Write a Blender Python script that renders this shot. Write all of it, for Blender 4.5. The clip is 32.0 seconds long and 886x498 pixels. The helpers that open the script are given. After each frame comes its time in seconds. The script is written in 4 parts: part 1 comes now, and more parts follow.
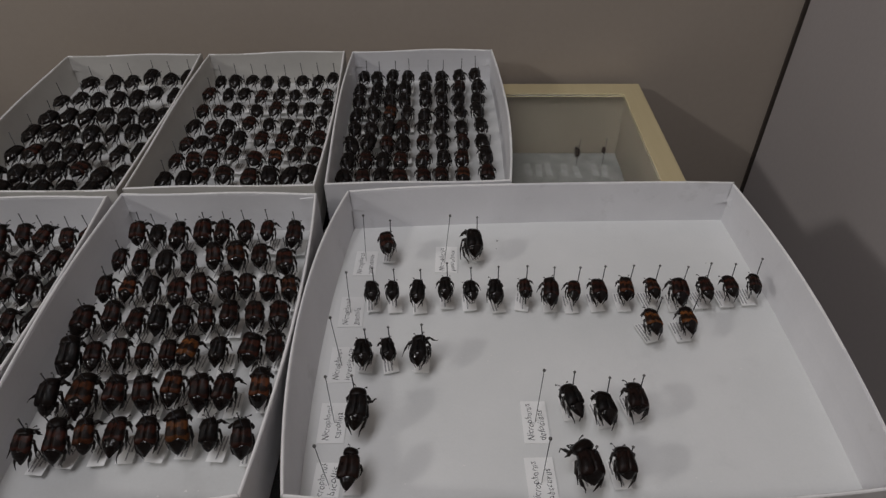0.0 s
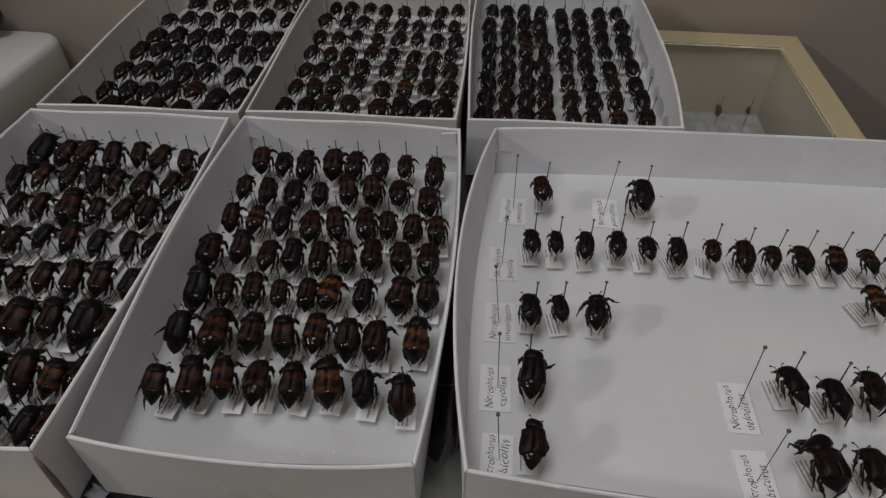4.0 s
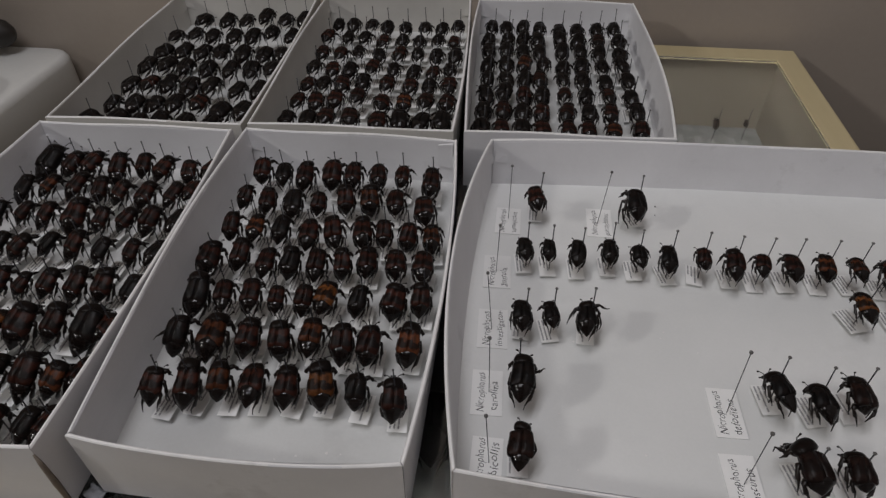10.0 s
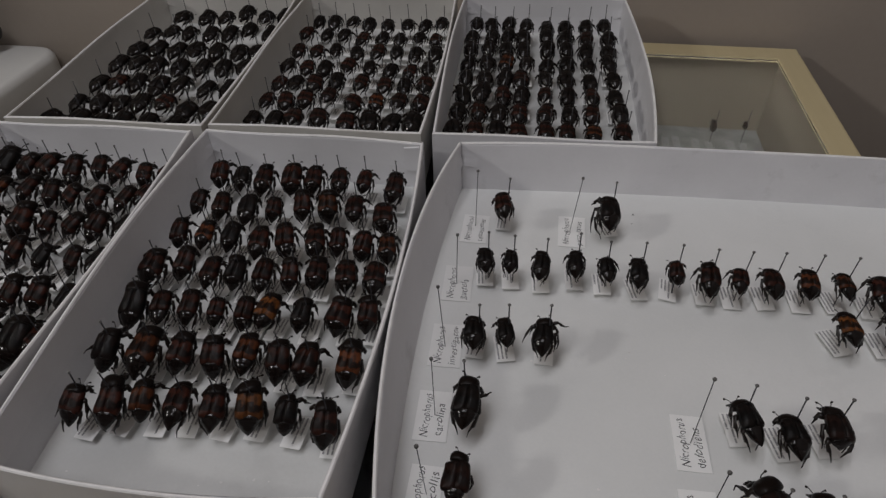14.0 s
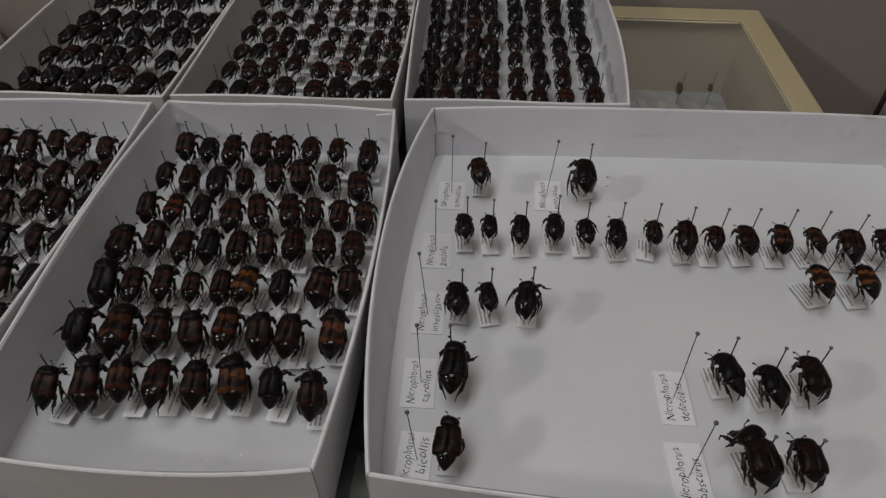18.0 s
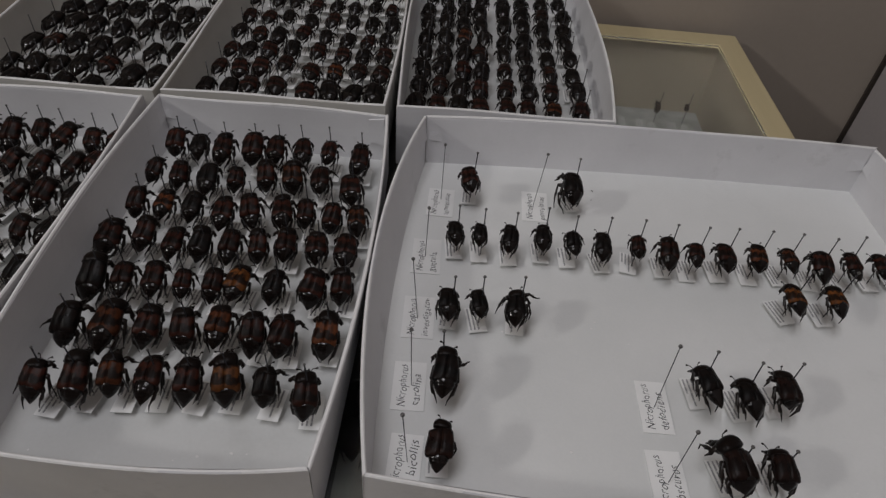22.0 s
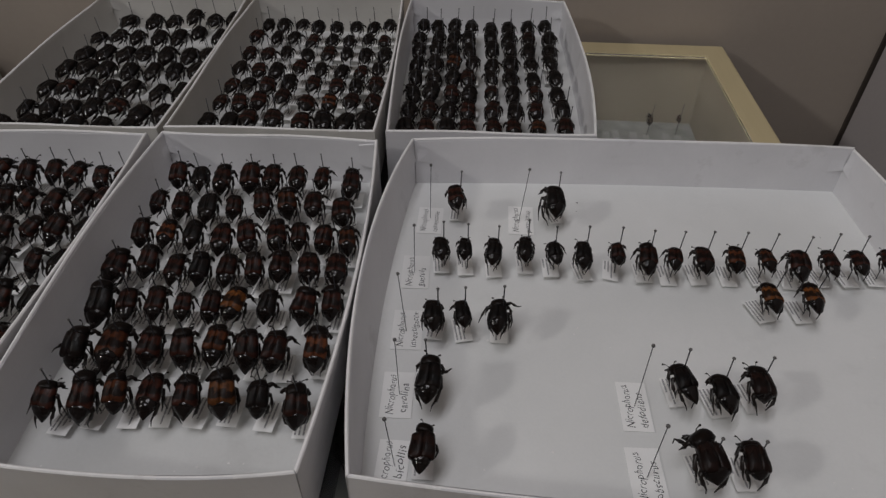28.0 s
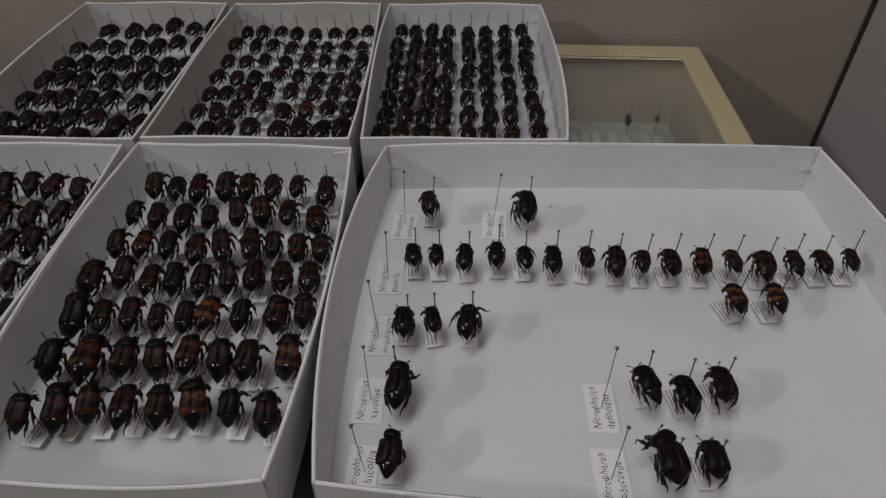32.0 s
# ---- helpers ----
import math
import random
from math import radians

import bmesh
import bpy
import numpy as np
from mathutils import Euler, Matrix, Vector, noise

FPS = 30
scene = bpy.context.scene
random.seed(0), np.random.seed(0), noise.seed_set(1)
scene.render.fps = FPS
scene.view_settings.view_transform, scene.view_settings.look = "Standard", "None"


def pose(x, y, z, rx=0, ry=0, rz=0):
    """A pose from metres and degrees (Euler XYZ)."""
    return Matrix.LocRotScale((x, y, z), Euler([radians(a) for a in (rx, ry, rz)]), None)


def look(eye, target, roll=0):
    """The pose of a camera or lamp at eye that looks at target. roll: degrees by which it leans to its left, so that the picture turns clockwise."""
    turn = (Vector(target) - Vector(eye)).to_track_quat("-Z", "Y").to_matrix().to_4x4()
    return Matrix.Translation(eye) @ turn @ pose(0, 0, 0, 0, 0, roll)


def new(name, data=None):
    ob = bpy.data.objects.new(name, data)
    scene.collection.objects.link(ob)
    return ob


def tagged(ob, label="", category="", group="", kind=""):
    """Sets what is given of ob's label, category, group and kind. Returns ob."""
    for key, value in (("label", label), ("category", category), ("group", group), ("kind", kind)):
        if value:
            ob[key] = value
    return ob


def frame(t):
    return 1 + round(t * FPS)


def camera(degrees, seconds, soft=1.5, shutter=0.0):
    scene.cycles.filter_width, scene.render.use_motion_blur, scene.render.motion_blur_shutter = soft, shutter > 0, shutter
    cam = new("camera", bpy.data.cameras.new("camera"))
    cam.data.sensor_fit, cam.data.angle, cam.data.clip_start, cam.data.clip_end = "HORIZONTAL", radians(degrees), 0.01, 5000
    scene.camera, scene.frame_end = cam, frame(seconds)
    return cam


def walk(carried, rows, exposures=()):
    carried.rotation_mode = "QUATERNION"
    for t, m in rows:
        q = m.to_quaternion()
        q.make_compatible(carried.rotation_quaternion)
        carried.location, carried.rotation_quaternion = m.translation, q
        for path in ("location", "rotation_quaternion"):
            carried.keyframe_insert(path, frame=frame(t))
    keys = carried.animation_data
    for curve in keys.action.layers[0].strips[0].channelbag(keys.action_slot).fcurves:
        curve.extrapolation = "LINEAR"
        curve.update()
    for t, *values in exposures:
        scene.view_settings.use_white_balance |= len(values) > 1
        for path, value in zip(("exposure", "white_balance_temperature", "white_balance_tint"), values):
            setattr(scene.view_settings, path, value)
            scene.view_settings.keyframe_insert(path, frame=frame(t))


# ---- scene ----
cam = camera(69.37, 32.0, 1.4)
# seconds, eye in metres, yaw, pitch and roll in degrees
ROWS = [
    (0.0, 0.1299, -0.2864, 0.2345, 361.47, -39.93, -0.73),
    (0.5, 0.1116, -0.2752, 0.2167, 361.37, -39.71, -0.19),
    (1.0, 0.1100, -0.2667, 0.2082, 3.35, -41.23, -0.61),
    (1.5, 0.1099, -0.2705, 0.2082, 4.65, -41.27, -0.63),
    (2.0, 0.1108, -0.2672, 0.2062, 5.18, -41.38, -0.89),
    (2.5, 0.1097, -0.2670, 0.2042, 5.45, -41.96, -1.44),
    (3.0, 0.0981, -0.2676, 0.2011, 365.76, -42.16, -1.33),
    (3.5, 0.0877, -0.2667, 0.1990, 366.02, -42.39, -0.70),
    (4.0, 0.0760, -0.2658, 0.1998, 6.56, -42.53, -0.02),
    (4.5, 0.0664, -0.2662, 0.2015, 7.09, -42.52, 1.57),
    (6.5, 0.0707, -0.2721, 0.1991, 8.79, -41.84, 0.94),
    (7.0, 0.0751, -0.2771, 0.2012, 8.62, -41.55, 0.78),
    (7.5, 0.0738, -0.2751, 0.2027, 8.44, -41.46, 0.99),
    (8.0, 0.0774, -0.2729, 0.2026, 8.26, -41.38, 0.87),
    (8.5, 0.0757, -0.2701, 0.2008, 368.08, -41.24, 0.33),
    (9.0, 0.0819, -0.2722, 0.2019, 7.86, -41.09, -0.28),
    (9.5, 0.0824, -0.2713, 0.2009, 367.69, -41.12, -0.57),
    (10.0, 0.0823, -0.2711, 0.2007, 367.52, -41.11, -0.53),
    (10.5, 0.0848, -0.2706, 0.1992, 367.33, -41.19, -0.51),
    (11.0, 0.0844, -0.2701, 0.2017, 367.15, -41.43, 0.03),
    (11.5, 0.0948, -0.2666, 0.2130, 366.92, -40.86, 1.75),
    (12.0, 0.1182, -0.2684, 0.2106, 369.07, -40.68, 0.90),
    (12.5, 0.1256, -0.2668, 0.2090, 370.25, -40.08, -0.75),
    (13.0, 0.1278, -0.2586, 0.1974, 370.45, -40.00, -2.27),
    (13.5, 0.1086, -0.2523, 0.1953, 369.79, -40.64, -1.90),
    (14.0, 0.1052, -0.2528, 0.1936, 369.72, -41.21, -1.46),
    (14.5, 0.1008, -0.2483, 0.1909, 369.40, -42.00, -1.14),
    (16.5, 0.1035, -0.2497, 0.1868, 368.37, -43.34, -1.78),
    (17.0, 0.1070, -0.2514, 0.1874, 367.58, -43.63, -1.67),
    (17.5, 0.1087, -0.2525, 0.1880, 367.22, -43.65, -1.59),
    (18.0, 0.0995, -0.2534, 0.1897, 365.48, -43.58, -0.46),
    (18.5, 0.0948, -0.2494, 0.1861, 362.27, -43.61, 2.22),
    (19.0, 0.0910, -0.2514, 0.1857, 361.24, -43.80, 3.48),
    (19.5, 0.0970, -0.2553, 0.1885, 361.66, -43.83, 3.22),
    (20.0, 0.0993, -0.2548, 0.1890, 362.04, -43.74, 2.60),
    (20.5, 0.0953, -0.2550, 0.1931, 361.79, -43.51, 2.81),
    (21.0, 0.0889, -0.2507, 0.1912, 360.95, -43.23, 3.84),
    (21.5, 0.0856, -0.2534, 0.1915, 360.51, -43.18, 4.90),
    (22.0, 0.0895, -0.2569, 0.1933, 361.17, -43.12, 4.75),
    (22.5, 0.0910, -0.2583, 0.1930, 361.86, -43.06, 4.16),
    (23.0, 0.0931, -0.2604, 0.1937, 3.09, -42.90, 3.07),
    (23.5, 0.0942, -0.2602, 0.1937, 363.63, -42.71, 2.28),
    (24.0, 0.0962, -0.2617, 0.1963, 363.99, -42.48, 1.63),
    (24.5, 0.0989, -0.2623, 0.1978, 364.19, -42.31, 1.22),
    (25.0, 0.1001, -0.2621, 0.1971, 364.27, -42.13, 0.87),
    (25.5, 0.1016, -0.2635, 0.1979, 364.26, -41.85, 0.67),
    (27.5, 0.1059, -0.2658, 0.1979, 4.04, -41.18, 0.52),
    (28.0, 0.1049, -0.2668, 0.1992, 4.02, -41.12, 0.30),
    (28.5, 0.1037, -0.2669, 0.2005, 363.94, -41.23, 0.25),
    (29.0, 0.1076, -0.2652, 0.1990, 363.92, -41.21, 0.26),
    (29.5, 0.1117, -0.2658, 0.1985, 363.85, -41.18, 0.01),
    (30.0, 0.1099, -0.2639, 0.1987, 3.70, -41.33, -0.10),
    (30.5, 0.1144, -0.2649, 0.1991, 363.57, -41.41, -0.40),
    (31.0, 0.1103, -0.2660, 0.2033, 363.48, -41.42, -0.23),
    (31.5, 0.1139, -0.2658, 0.2040, 3.48, -41.25, -0.34),
    (32.0, 0.1150, -0.2670, 0.2039, 3.52, -41.22, -0.34),
]


def eye_pose(x, y, z, yaw, pitch, roll):
    a, b = radians(yaw), radians(pitch)
    ahead = Vector((-math.sin(a) * math.cos(b), math.cos(a) * math.cos(b), math.sin(b)))
    return look((x, y, z), Vector((x, y, z)) + ahead, roll)


walk(cam, [(t, eye_pose(*row)) for t, *row in ROWS],
     [(0.0, -0.06), (2.0, -0.08), (4.0, -0.10), (7.0, 0.07), (11.0, 0.05), (13.0, -0.06), (14.0, -0.12), (20.0, -0.13), (25.0, -0.12), (32.0, -0.14)])

# ---- light ----
world = bpy.data.worlds.new("room_world")
scene.world = world
world.use_nodes = True
world.node_tree.nodes["Background"].inputs["Color"].default_value = (0.9, 0.88, 0.85, 1)
world.node_tree.nodes["Background"].inputs["Strength"].default_value = 0.02
scene.view_settings.exposure = 0.0


def tube_lamp(name, eye, target, sx, sy, watts, colour):
    data = bpy.data.lights.new(name, "AREA")
    data.shape, data.size, data.size_y, data.energy, data.color = "RECTANGLE", sx, sy, watts, colour
    ob = new(name, data)
    ob.matrix_world = look(eye, target)
    return ob


# A far row of ceiling tubes to the front left, and a nearer row overhead.
tube_lamp("far_tube_light", (-2.20, -1.27, 1.55), (0.1, 0.0, 0.0), 0.28, 0.15, 14.5, (1.0, 0.965, 0.935))
tube_lamp("near_tube_light", (-0.22, -0.42, 1.10), (-0.17, -0.28, 0.0), 0.06, 0.62, 2.30, (0.97, 0.958, 1.005))
tube_lamp("near_tube_light", (-0.04, -0.42, 1.10), (0.01, -0.28, 0.0), 0.06, 0.62, 2.30, (0.97, 0.958, 1.005))


# ---- materials ----
def mat(name, base, rough=0.6, metal=0.0, coat=0.0, spec=0.5):
    m = bpy.data.materials.new(name)
    m.use_nodes = True
    b = m.node_tree.nodes["Principled BSDF"]
    b.inputs["Base Color"].default_value = (*base, 1)
    b.inputs["Roughness"].default_value = rough
    b.inputs["Metallic"].default_value = metal
    b.inputs["Coat Weight"].default_value = coat
    b.inputs["Coat Roughness"].default_value = 0.12
    b.inputs["Specular IOR Level"].default_value = spec
    return m


def node(m, kind, **values):
    n = m.node_tree.nodes.new(kind)
    for key, v in values.items():
        n.inputs[key].default_value = v
    return n


def wire(m, a, out, b, inp):
    m.node_tree.links.new(a.outputs[out], b.inputs[inp])


def mottle(m, a, b, scale, fine, bump, distance=0.0002, spread=0.25, island=0.0):
    """Two scales of noise between the colours a and b, with a fine relief and a little change from object to object."""
    out = m.node_tree.nodes["Principled BSDF"]
    co = node(m, "ShaderNodeTexCoord")
    n1, n2 = node(m, "ShaderNodeTexNoise", Scale=scale, Detail=4.0), node(m, "ShaderNodeTexNoise", Scale=fine, Detail=3.0)
    wire(m, co, "Object", n1, "Vector"), wire(m, co, "Object", n2, "Vector")
    add = node(m, "ShaderNodeMath")
    add.operation = "MULTIPLY_ADD"
    add.inputs[1].default_value = spread
    wire(m, n2, "Fac", add, 0), wire(m, n1, "Fac", add, 2)
    ramp = node(m, "ShaderNodeValToRGB")
    ramp.color_ramp.elements[0].position, ramp.color_ramp.elements[1].position = 0.35, 0.85
    ramp.color_ramp.elements[0].color, ramp.color_ramp.elements[1].color = (*a, 1), (*b, 1)
    wire(m, add, "Value", ramp, "Fac")
    last = ramp
    if island:
        info, hsv, rng = node(m, "ShaderNodeObjectInfo"), node(m, "ShaderNodeHueSaturation"), node(m, "ShaderNodeMapRange")
        rng.inputs["To Min"].default_value, rng.inputs["To Max"].default_value = 1 - island, 1 + island
        wire(m, info, "Random", rng, "Value"), wire(m, rng, "Result", hsv, "Value"), wire(m, ramp, "Color", hsv, "Color")
        last = hsv
    wire(m, last, "Color", out, "Base Color")
    if bump:
        bm_ = node(m, "ShaderNodeBump", Strength=bump, Distance=distance)
        wire(m, n2, "Fac", bm_, "Height"), wire(m, bm_, "Normal", out, "Normal")
    return m


card_white = mottle(mat("white_cardboard", (0.8, 0.8, 0.8), 0.62), (0.64, 0.635, 0.65), (0.73, 0.725, 0.74), 28, 700, 0.12, 0.0001, 0.2, 0.03)
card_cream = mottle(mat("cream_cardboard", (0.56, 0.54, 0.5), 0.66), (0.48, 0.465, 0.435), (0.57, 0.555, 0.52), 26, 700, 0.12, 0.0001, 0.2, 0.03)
raw_board = mottle(mat("raw_grey_board", (0.2, 0.17, 0.13), 0.85), (0.13, 0.105, 0.085), (0.24, 0.20, 0.16), 160, 900, 0.3, 0.0002)
card_edge = mottle(mat("cut_cardboard_edge", (0.8, 0.8, 0.8), 0.75), (0.72, 0.71, 0.70), (0.86, 0.85, 0.84), 120, 900, 0.2, 0.0001)
# White foam darkened for the smaller trays, standing in for weaker light there.
foam_dimmed = mottle(mat("dimmed_white_foam", (0.7, 0.7, 0.7), 0.65), (0.56, 0.565, 0.555), (0.65, 0.655, 0.645), 24, 900, 0.3, 0.00015)
foam_white = mottle(mat("white_foam", (0.8, 0.8, 0.8), 0.6), (0.67, 0.68, 0.67), (0.75, 0.755, 0.745), 22, 900, 0.3, 0.00015)
paper_white = mottle(mat("label_paper", (0.8, 0.8, 0.8), 0.7), (0.80, 0.80, 0.79), (0.87, 0.87, 0.86), 90, 1500, 0.1, 0.00005, 0.2, 0.05)
print_grey = mat("grey_print", (0.33, 0.33, 0.34), 0.7)
# White paper inside the drawer, darkened for the dimness under the glass.
paper_dim = mottle(mat("shade_dimmed_paper", (0.4, 0.4, 0.4), 0.8), (0.23, 0.23, 0.215), (0.32, 0.32, 0.30), 120, 900, 0.1)
ink = mat("black_ink", (0.03, 0.03, 0.035), 0.6)
wall_paint = mottle(mat("beige_wall_paint", (0.5, 0.46, 0.4), 0.7), (0.335, 0.287, 0.241), (0.385, 0.334, 0.284), 3.0, 260, 0.15, 0.0003)
panel_paint = mottle(mat("grey_panel_paint", (0.5, 0.48, 0.48), 0.55), (0.36, 0.331, 0.325), (0.43, 0.398, 0.395), 2.5, 300, 0.1, 0.0003)
room_paint = mottle(mat("room_paint", (0.6, 0.57, 0.52), 0.8), (0.30, 0.285, 0.265), (0.36, 0.345, 0.32), 2.0, 60, 0.1)
ceiling_paint = mottle(mat("ceiling_paint", (0.7, 0.7, 0.68), 0.85), (0.50, 0.50, 0.49), (0.56, 0.56, 0.55), 2.0, 60, 0.1)
floor_mat = mottle(mat("grey_vinyl", (0.2, 0.19, 0.18), 0.5), (0.15, 0.145, 0.14), (0.24, 0.23, 0.22), 3.0, 120, 0.1)
counter_mat = mottle(mat("dark_laminate", (0.12, 0.11, 0.1), 0.45), (0.10, 0.09, 0.08), (0.16, 0.145, 0.13), 6.0, 300, 0.1)
gap_dark = mat("dark_gap", (0.045, 0.034, 0.027), 0.8)
steel = mat("pin_steel", (0.045, 0.045, 0.05), 0.35, 0.8)
head_metal = mat("pin_head_metal", (0.13, 0.125, 0.12), 0.5, 0.6)
white_plastic = mottle(mat("white_plastic", (0.7, 0.7, 0.68), 0.42), (0.60, 0.60, 0.58), (0.68, 0.68, 0.66), 9, 300, 0.05)
cream_plastic = mottle(mat("cream_plastic", (0.66, 0.62, 0.54), 0.4), (0.58, 0.54, 0.47), (0.68, 0.64, 0.56), 9, 300, 0.05)
dark_rubber = mottle(mat("dark_rubber", (0.02, 0.017, 0.016), 0.5), (0.014, 0.012, 0.011), (0.03, 0.025, 0.022), 30, 300, 0.2)
tray_grey = mottle(mat("grey_liner", (0.45, 0.46, 0.48), 0.7), (0.17, 0.175, 0.185), (0.24, 0.245, 0.26), 14, 400, 0.1)


def worn(m, tint, amount):
    """Sparse smudges and shallow dents, as on handled cardboard."""
    nt, out = m.node_tree, m.node_tree.nodes["Principled BSDF"]
    base, normal = out.inputs["Base Color"].links[0].from_socket, out.inputs["Normal"].links[0].from_socket
    co = node(m, "ShaderNodeTexCoord")
    n1, n2 = node(m, "ShaderNodeTexNoise", Scale=38.0, Detail=6.0, Roughness=0.65), node(m, "ShaderNodeTexNoise", Scale=55.0, Detail=2.0)
    wire(m, co, "Object", n1, "Vector"), wire(m, co, "Object", n2, "Vector")
    rng = node(m, "ShaderNodeMapRange")
    rng.inputs["From Min"].default_value, rng.inputs["From Max"].default_value, rng.inputs["To Max"].default_value = 0.60, 0.78, amount
    wire(m, n1, "Fac", rng, "Value")
    mix = node(m, "ShaderNodeMix")
    mix.data_type = "RGBA"
    mix.inputs[7].default_value = (*tint, 1)
    nt.links.new(rng.outputs["Result"], mix.inputs[0])
    nt.links.new(base, mix.inputs[6])
    nt.links.new(mix.outputs[2], out.inputs["Base Color"])
    b = node(m, "ShaderNodeBump", Strength=0.35, Distance=0.0009)
    wire(m, n2, "Fac", b, "Height")
    nt.links.new(normal, b.inputs["Normal"])
    wire(m, b, "Normal", out, "Normal")
    return m


worn(card_white, (0.38, 0.37, 0.36), 0.55)
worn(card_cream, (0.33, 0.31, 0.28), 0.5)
worn(card_edge, (0.36, 0.34, 0.32), 0.6)
worn(foam_white, (0.55, 0.55, 0.54), 0.3)
worn(foam_dimmed, (0.45, 0.45, 0.44), 0.4)


def wood_mat():
    m = mat("cream_varnished_wood", (0.62, 0.52, 0.33), 0.4)
    out = m.node_tree.nodes["Principled BSDF"]
    co, mp = node(m, "ShaderNodeTexCoord"), node(m, "ShaderNodeMapping")
    mp.inputs["Scale"].default_value = (260, 14, 120)
    n1 = node(m, "ShaderNodeTexNoise", Scale=1.0, Detail=5.0)
    ramp = node(m, "ShaderNodeValToRGB")
    ramp.color_ramp.elements[0].color, ramp.color_ramp.elements[1].color = (0.545, 0.455, 0.265, 1), (0.58, 0.488, 0.292, 1)
    ramp.color_ramp.elements[0].position, ramp.color_ramp.elements[1].position = 0.3, 0.7
    wire(m, co, "Object", mp, "Vector"), wire(m, mp, "Vector", n1, "Vector"), wire(m, n1, "Fac", ramp, "Fac"), wire(m, ramp, "Color", out, "Base Color")
    b = node(m, "ShaderNodeBump", Strength=0.05, Distance=0.0002)
    wire(m, n1, "Fac", b, "Height"), wire(m, b, "Normal", out, "Normal")
    return m


wood = wood_mat()
# Drawer floor made near black in colour for the shade under the trays.
shaded_bed = mottle(mat("shaded_drawer_floor", (0.05, 0.05, 0.055), 0.7), (0.035, 0.035, 0.038), (0.07, 0.07, 0.075), 14, 400, 0.1)
# Pale liner with the dimness under the glass put into its colour.
liner_dimmed = mottle(mat("dimmed_liner_paper", (0.36, 0.37, 0.38), 0.7), (0.14, 0.14, 0.13), (0.25, 0.25, 0.235), 90, 400, 0.1)
# Drab inner sides, darkened further for the shade inside the drawer.
wood_inner = mottle(mat("case_inner_shaded", (0.5, 0.46, 0.38), 0.6), (0.24, 0.205, 0.155), (0.30, 0.26, 0.20), 12, 300, 0.1)

glass = mat("clear_glass", (0.95, 0.97, 0.96), 0.02)
glass.node_tree.nodes["Principled BSDF"].inputs["Transmission Weight"].default_value = 1.0
glass.node_tree.nodes["Principled BSDF"].inputs["IOR"].default_value = 1.45


def chitin(name, dark, warm, bands, rough=0.34):
    """Glossy wing-case shell: near black, with two wavy rust bands across it where the species has them."""
    m = mat(name, dark, rough, 0.0, 0.0, 0.12)
    out = m.node_tree.nodes["Principled BSDF"]
    co, sep = node(m, "ShaderNodeTexCoord"), node(m, "ShaderNodeSeparateXYZ")
    wire(m, co, "Object", sep, "Vector")
    n1 = node(m, "ShaderNodeTexNoise", Scale=330.0, Detail=4.0)
    wire(m, co, "Object", n1, "Vector")
    n2 = node(m, "ShaderNodeTexNoise", Scale=2600.0, Detail=2.0)
    wire(m, co, "Object", n2, "Vector")
    info = node(m, "ShaderNodeObjectInfo")
    wob = node(m, "ShaderNodeMath")
    wob.operation = "MULTIPLY_ADD"
    wob.inputs[1].default_value = 0.0072
    wire(m, n1, "Fac", wob, 0), wire(m, sep, "Y", wob, 2)
    ramp = node(m, "ShaderNodeValToRGB")
    rng = node(m, "ShaderNodeMapRange")
    rng.inputs["From Min"].default_value, rng.inputs["From Max"].default_value = -0.0012, 0.0082
    wire(m, wob, "Value", rng, "Value"), wire(m, rng, "Result", ramp, "Fac")
    e = ramp.color_ramp.elements
    e[0].position, e[0].color = 0.0, (0, 0, 0, 1)
    e[1].position, e[1].color = 1.0, (0, 0, 0, 1)
    for p, v in ((0.06, 0.1), (0.11, 0.8), (0.30, 0.8), (0.36, 0.08), (0.54, 0.08), (0.61, 1), (0.80, 1), (0.87, 0.08)):
        k = e.new(p)
        k.color = (v, v, v, 1)
    amount = node(m, "ShaderNodeMapRange")
    amount.inputs["To Min"].default_value, amount.inputs["To Max"].default_value = bands * 0.5, bands
    wire(m, info, "Random", amount, "Value")
    mul = node(m, "ShaderNodeMath")
    mul.operation = "MULTIPLY"
    wire(m, ramp, "Color", mul, 0), wire(m, amount, "Result", mul, 1)
    n3 = node(m, "ShaderNodeTexNoise", Scale=520.0, Detail=5.0)
    wire(m, co, "Object", n3, "Vector")
    patch = node(m, "ShaderNodeMapRange")
    patch.inputs["From Min"].default_value, patch.inputs["From Max"].default_value, patch.inputs["To Min"].default_value = 0.36, 0.58, 0.4
    wire(m, n3, "Fac", patch, "Value")
    mul2 = node(m, "ShaderNodeMath")
    mul2.operation = "MULTIPLY"
    wire(m, mul, "Value", mul2, 0), wire(m, patch, "Result", mul2, 1)
    mul = mul2
    mix = node(m, "ShaderNodeMix")
    mix.data_type = "RGBA"
    mix.inputs[6].default_value, mix.inputs[7].default_value = (*dark, 1), (*warm, 1)
    m.node_tree.links.new(mul.outputs[0], mix.inputs[0])
    m.node_tree.links.new(mix.outputs[2], out.inputs["Base Color"])
    b = node(m, "ShaderNodeBump", Strength=0.35, Distance=0.0001)
    wire(m, n2, "Fac", b, "Height")
    crease = node(m, "ShaderNodeBump", Strength=0.6, Distance=0.0004)
    wire(m, n3, "Fac", crease, "Height"), wire(m, b, "Normal", crease, "Normal"), wire(m, crease, "Normal", out, "Normal")
    gloss = node(m, "ShaderNodeMapRange")
    gloss.inputs["From Min"].default_value, gloss.inputs["From Max"].default_value = 0.3, 0.7
    gloss.inputs["To Min"].default_value, gloss.inputs["To Max"].default_value = rough - 0.10, rough + 0.16
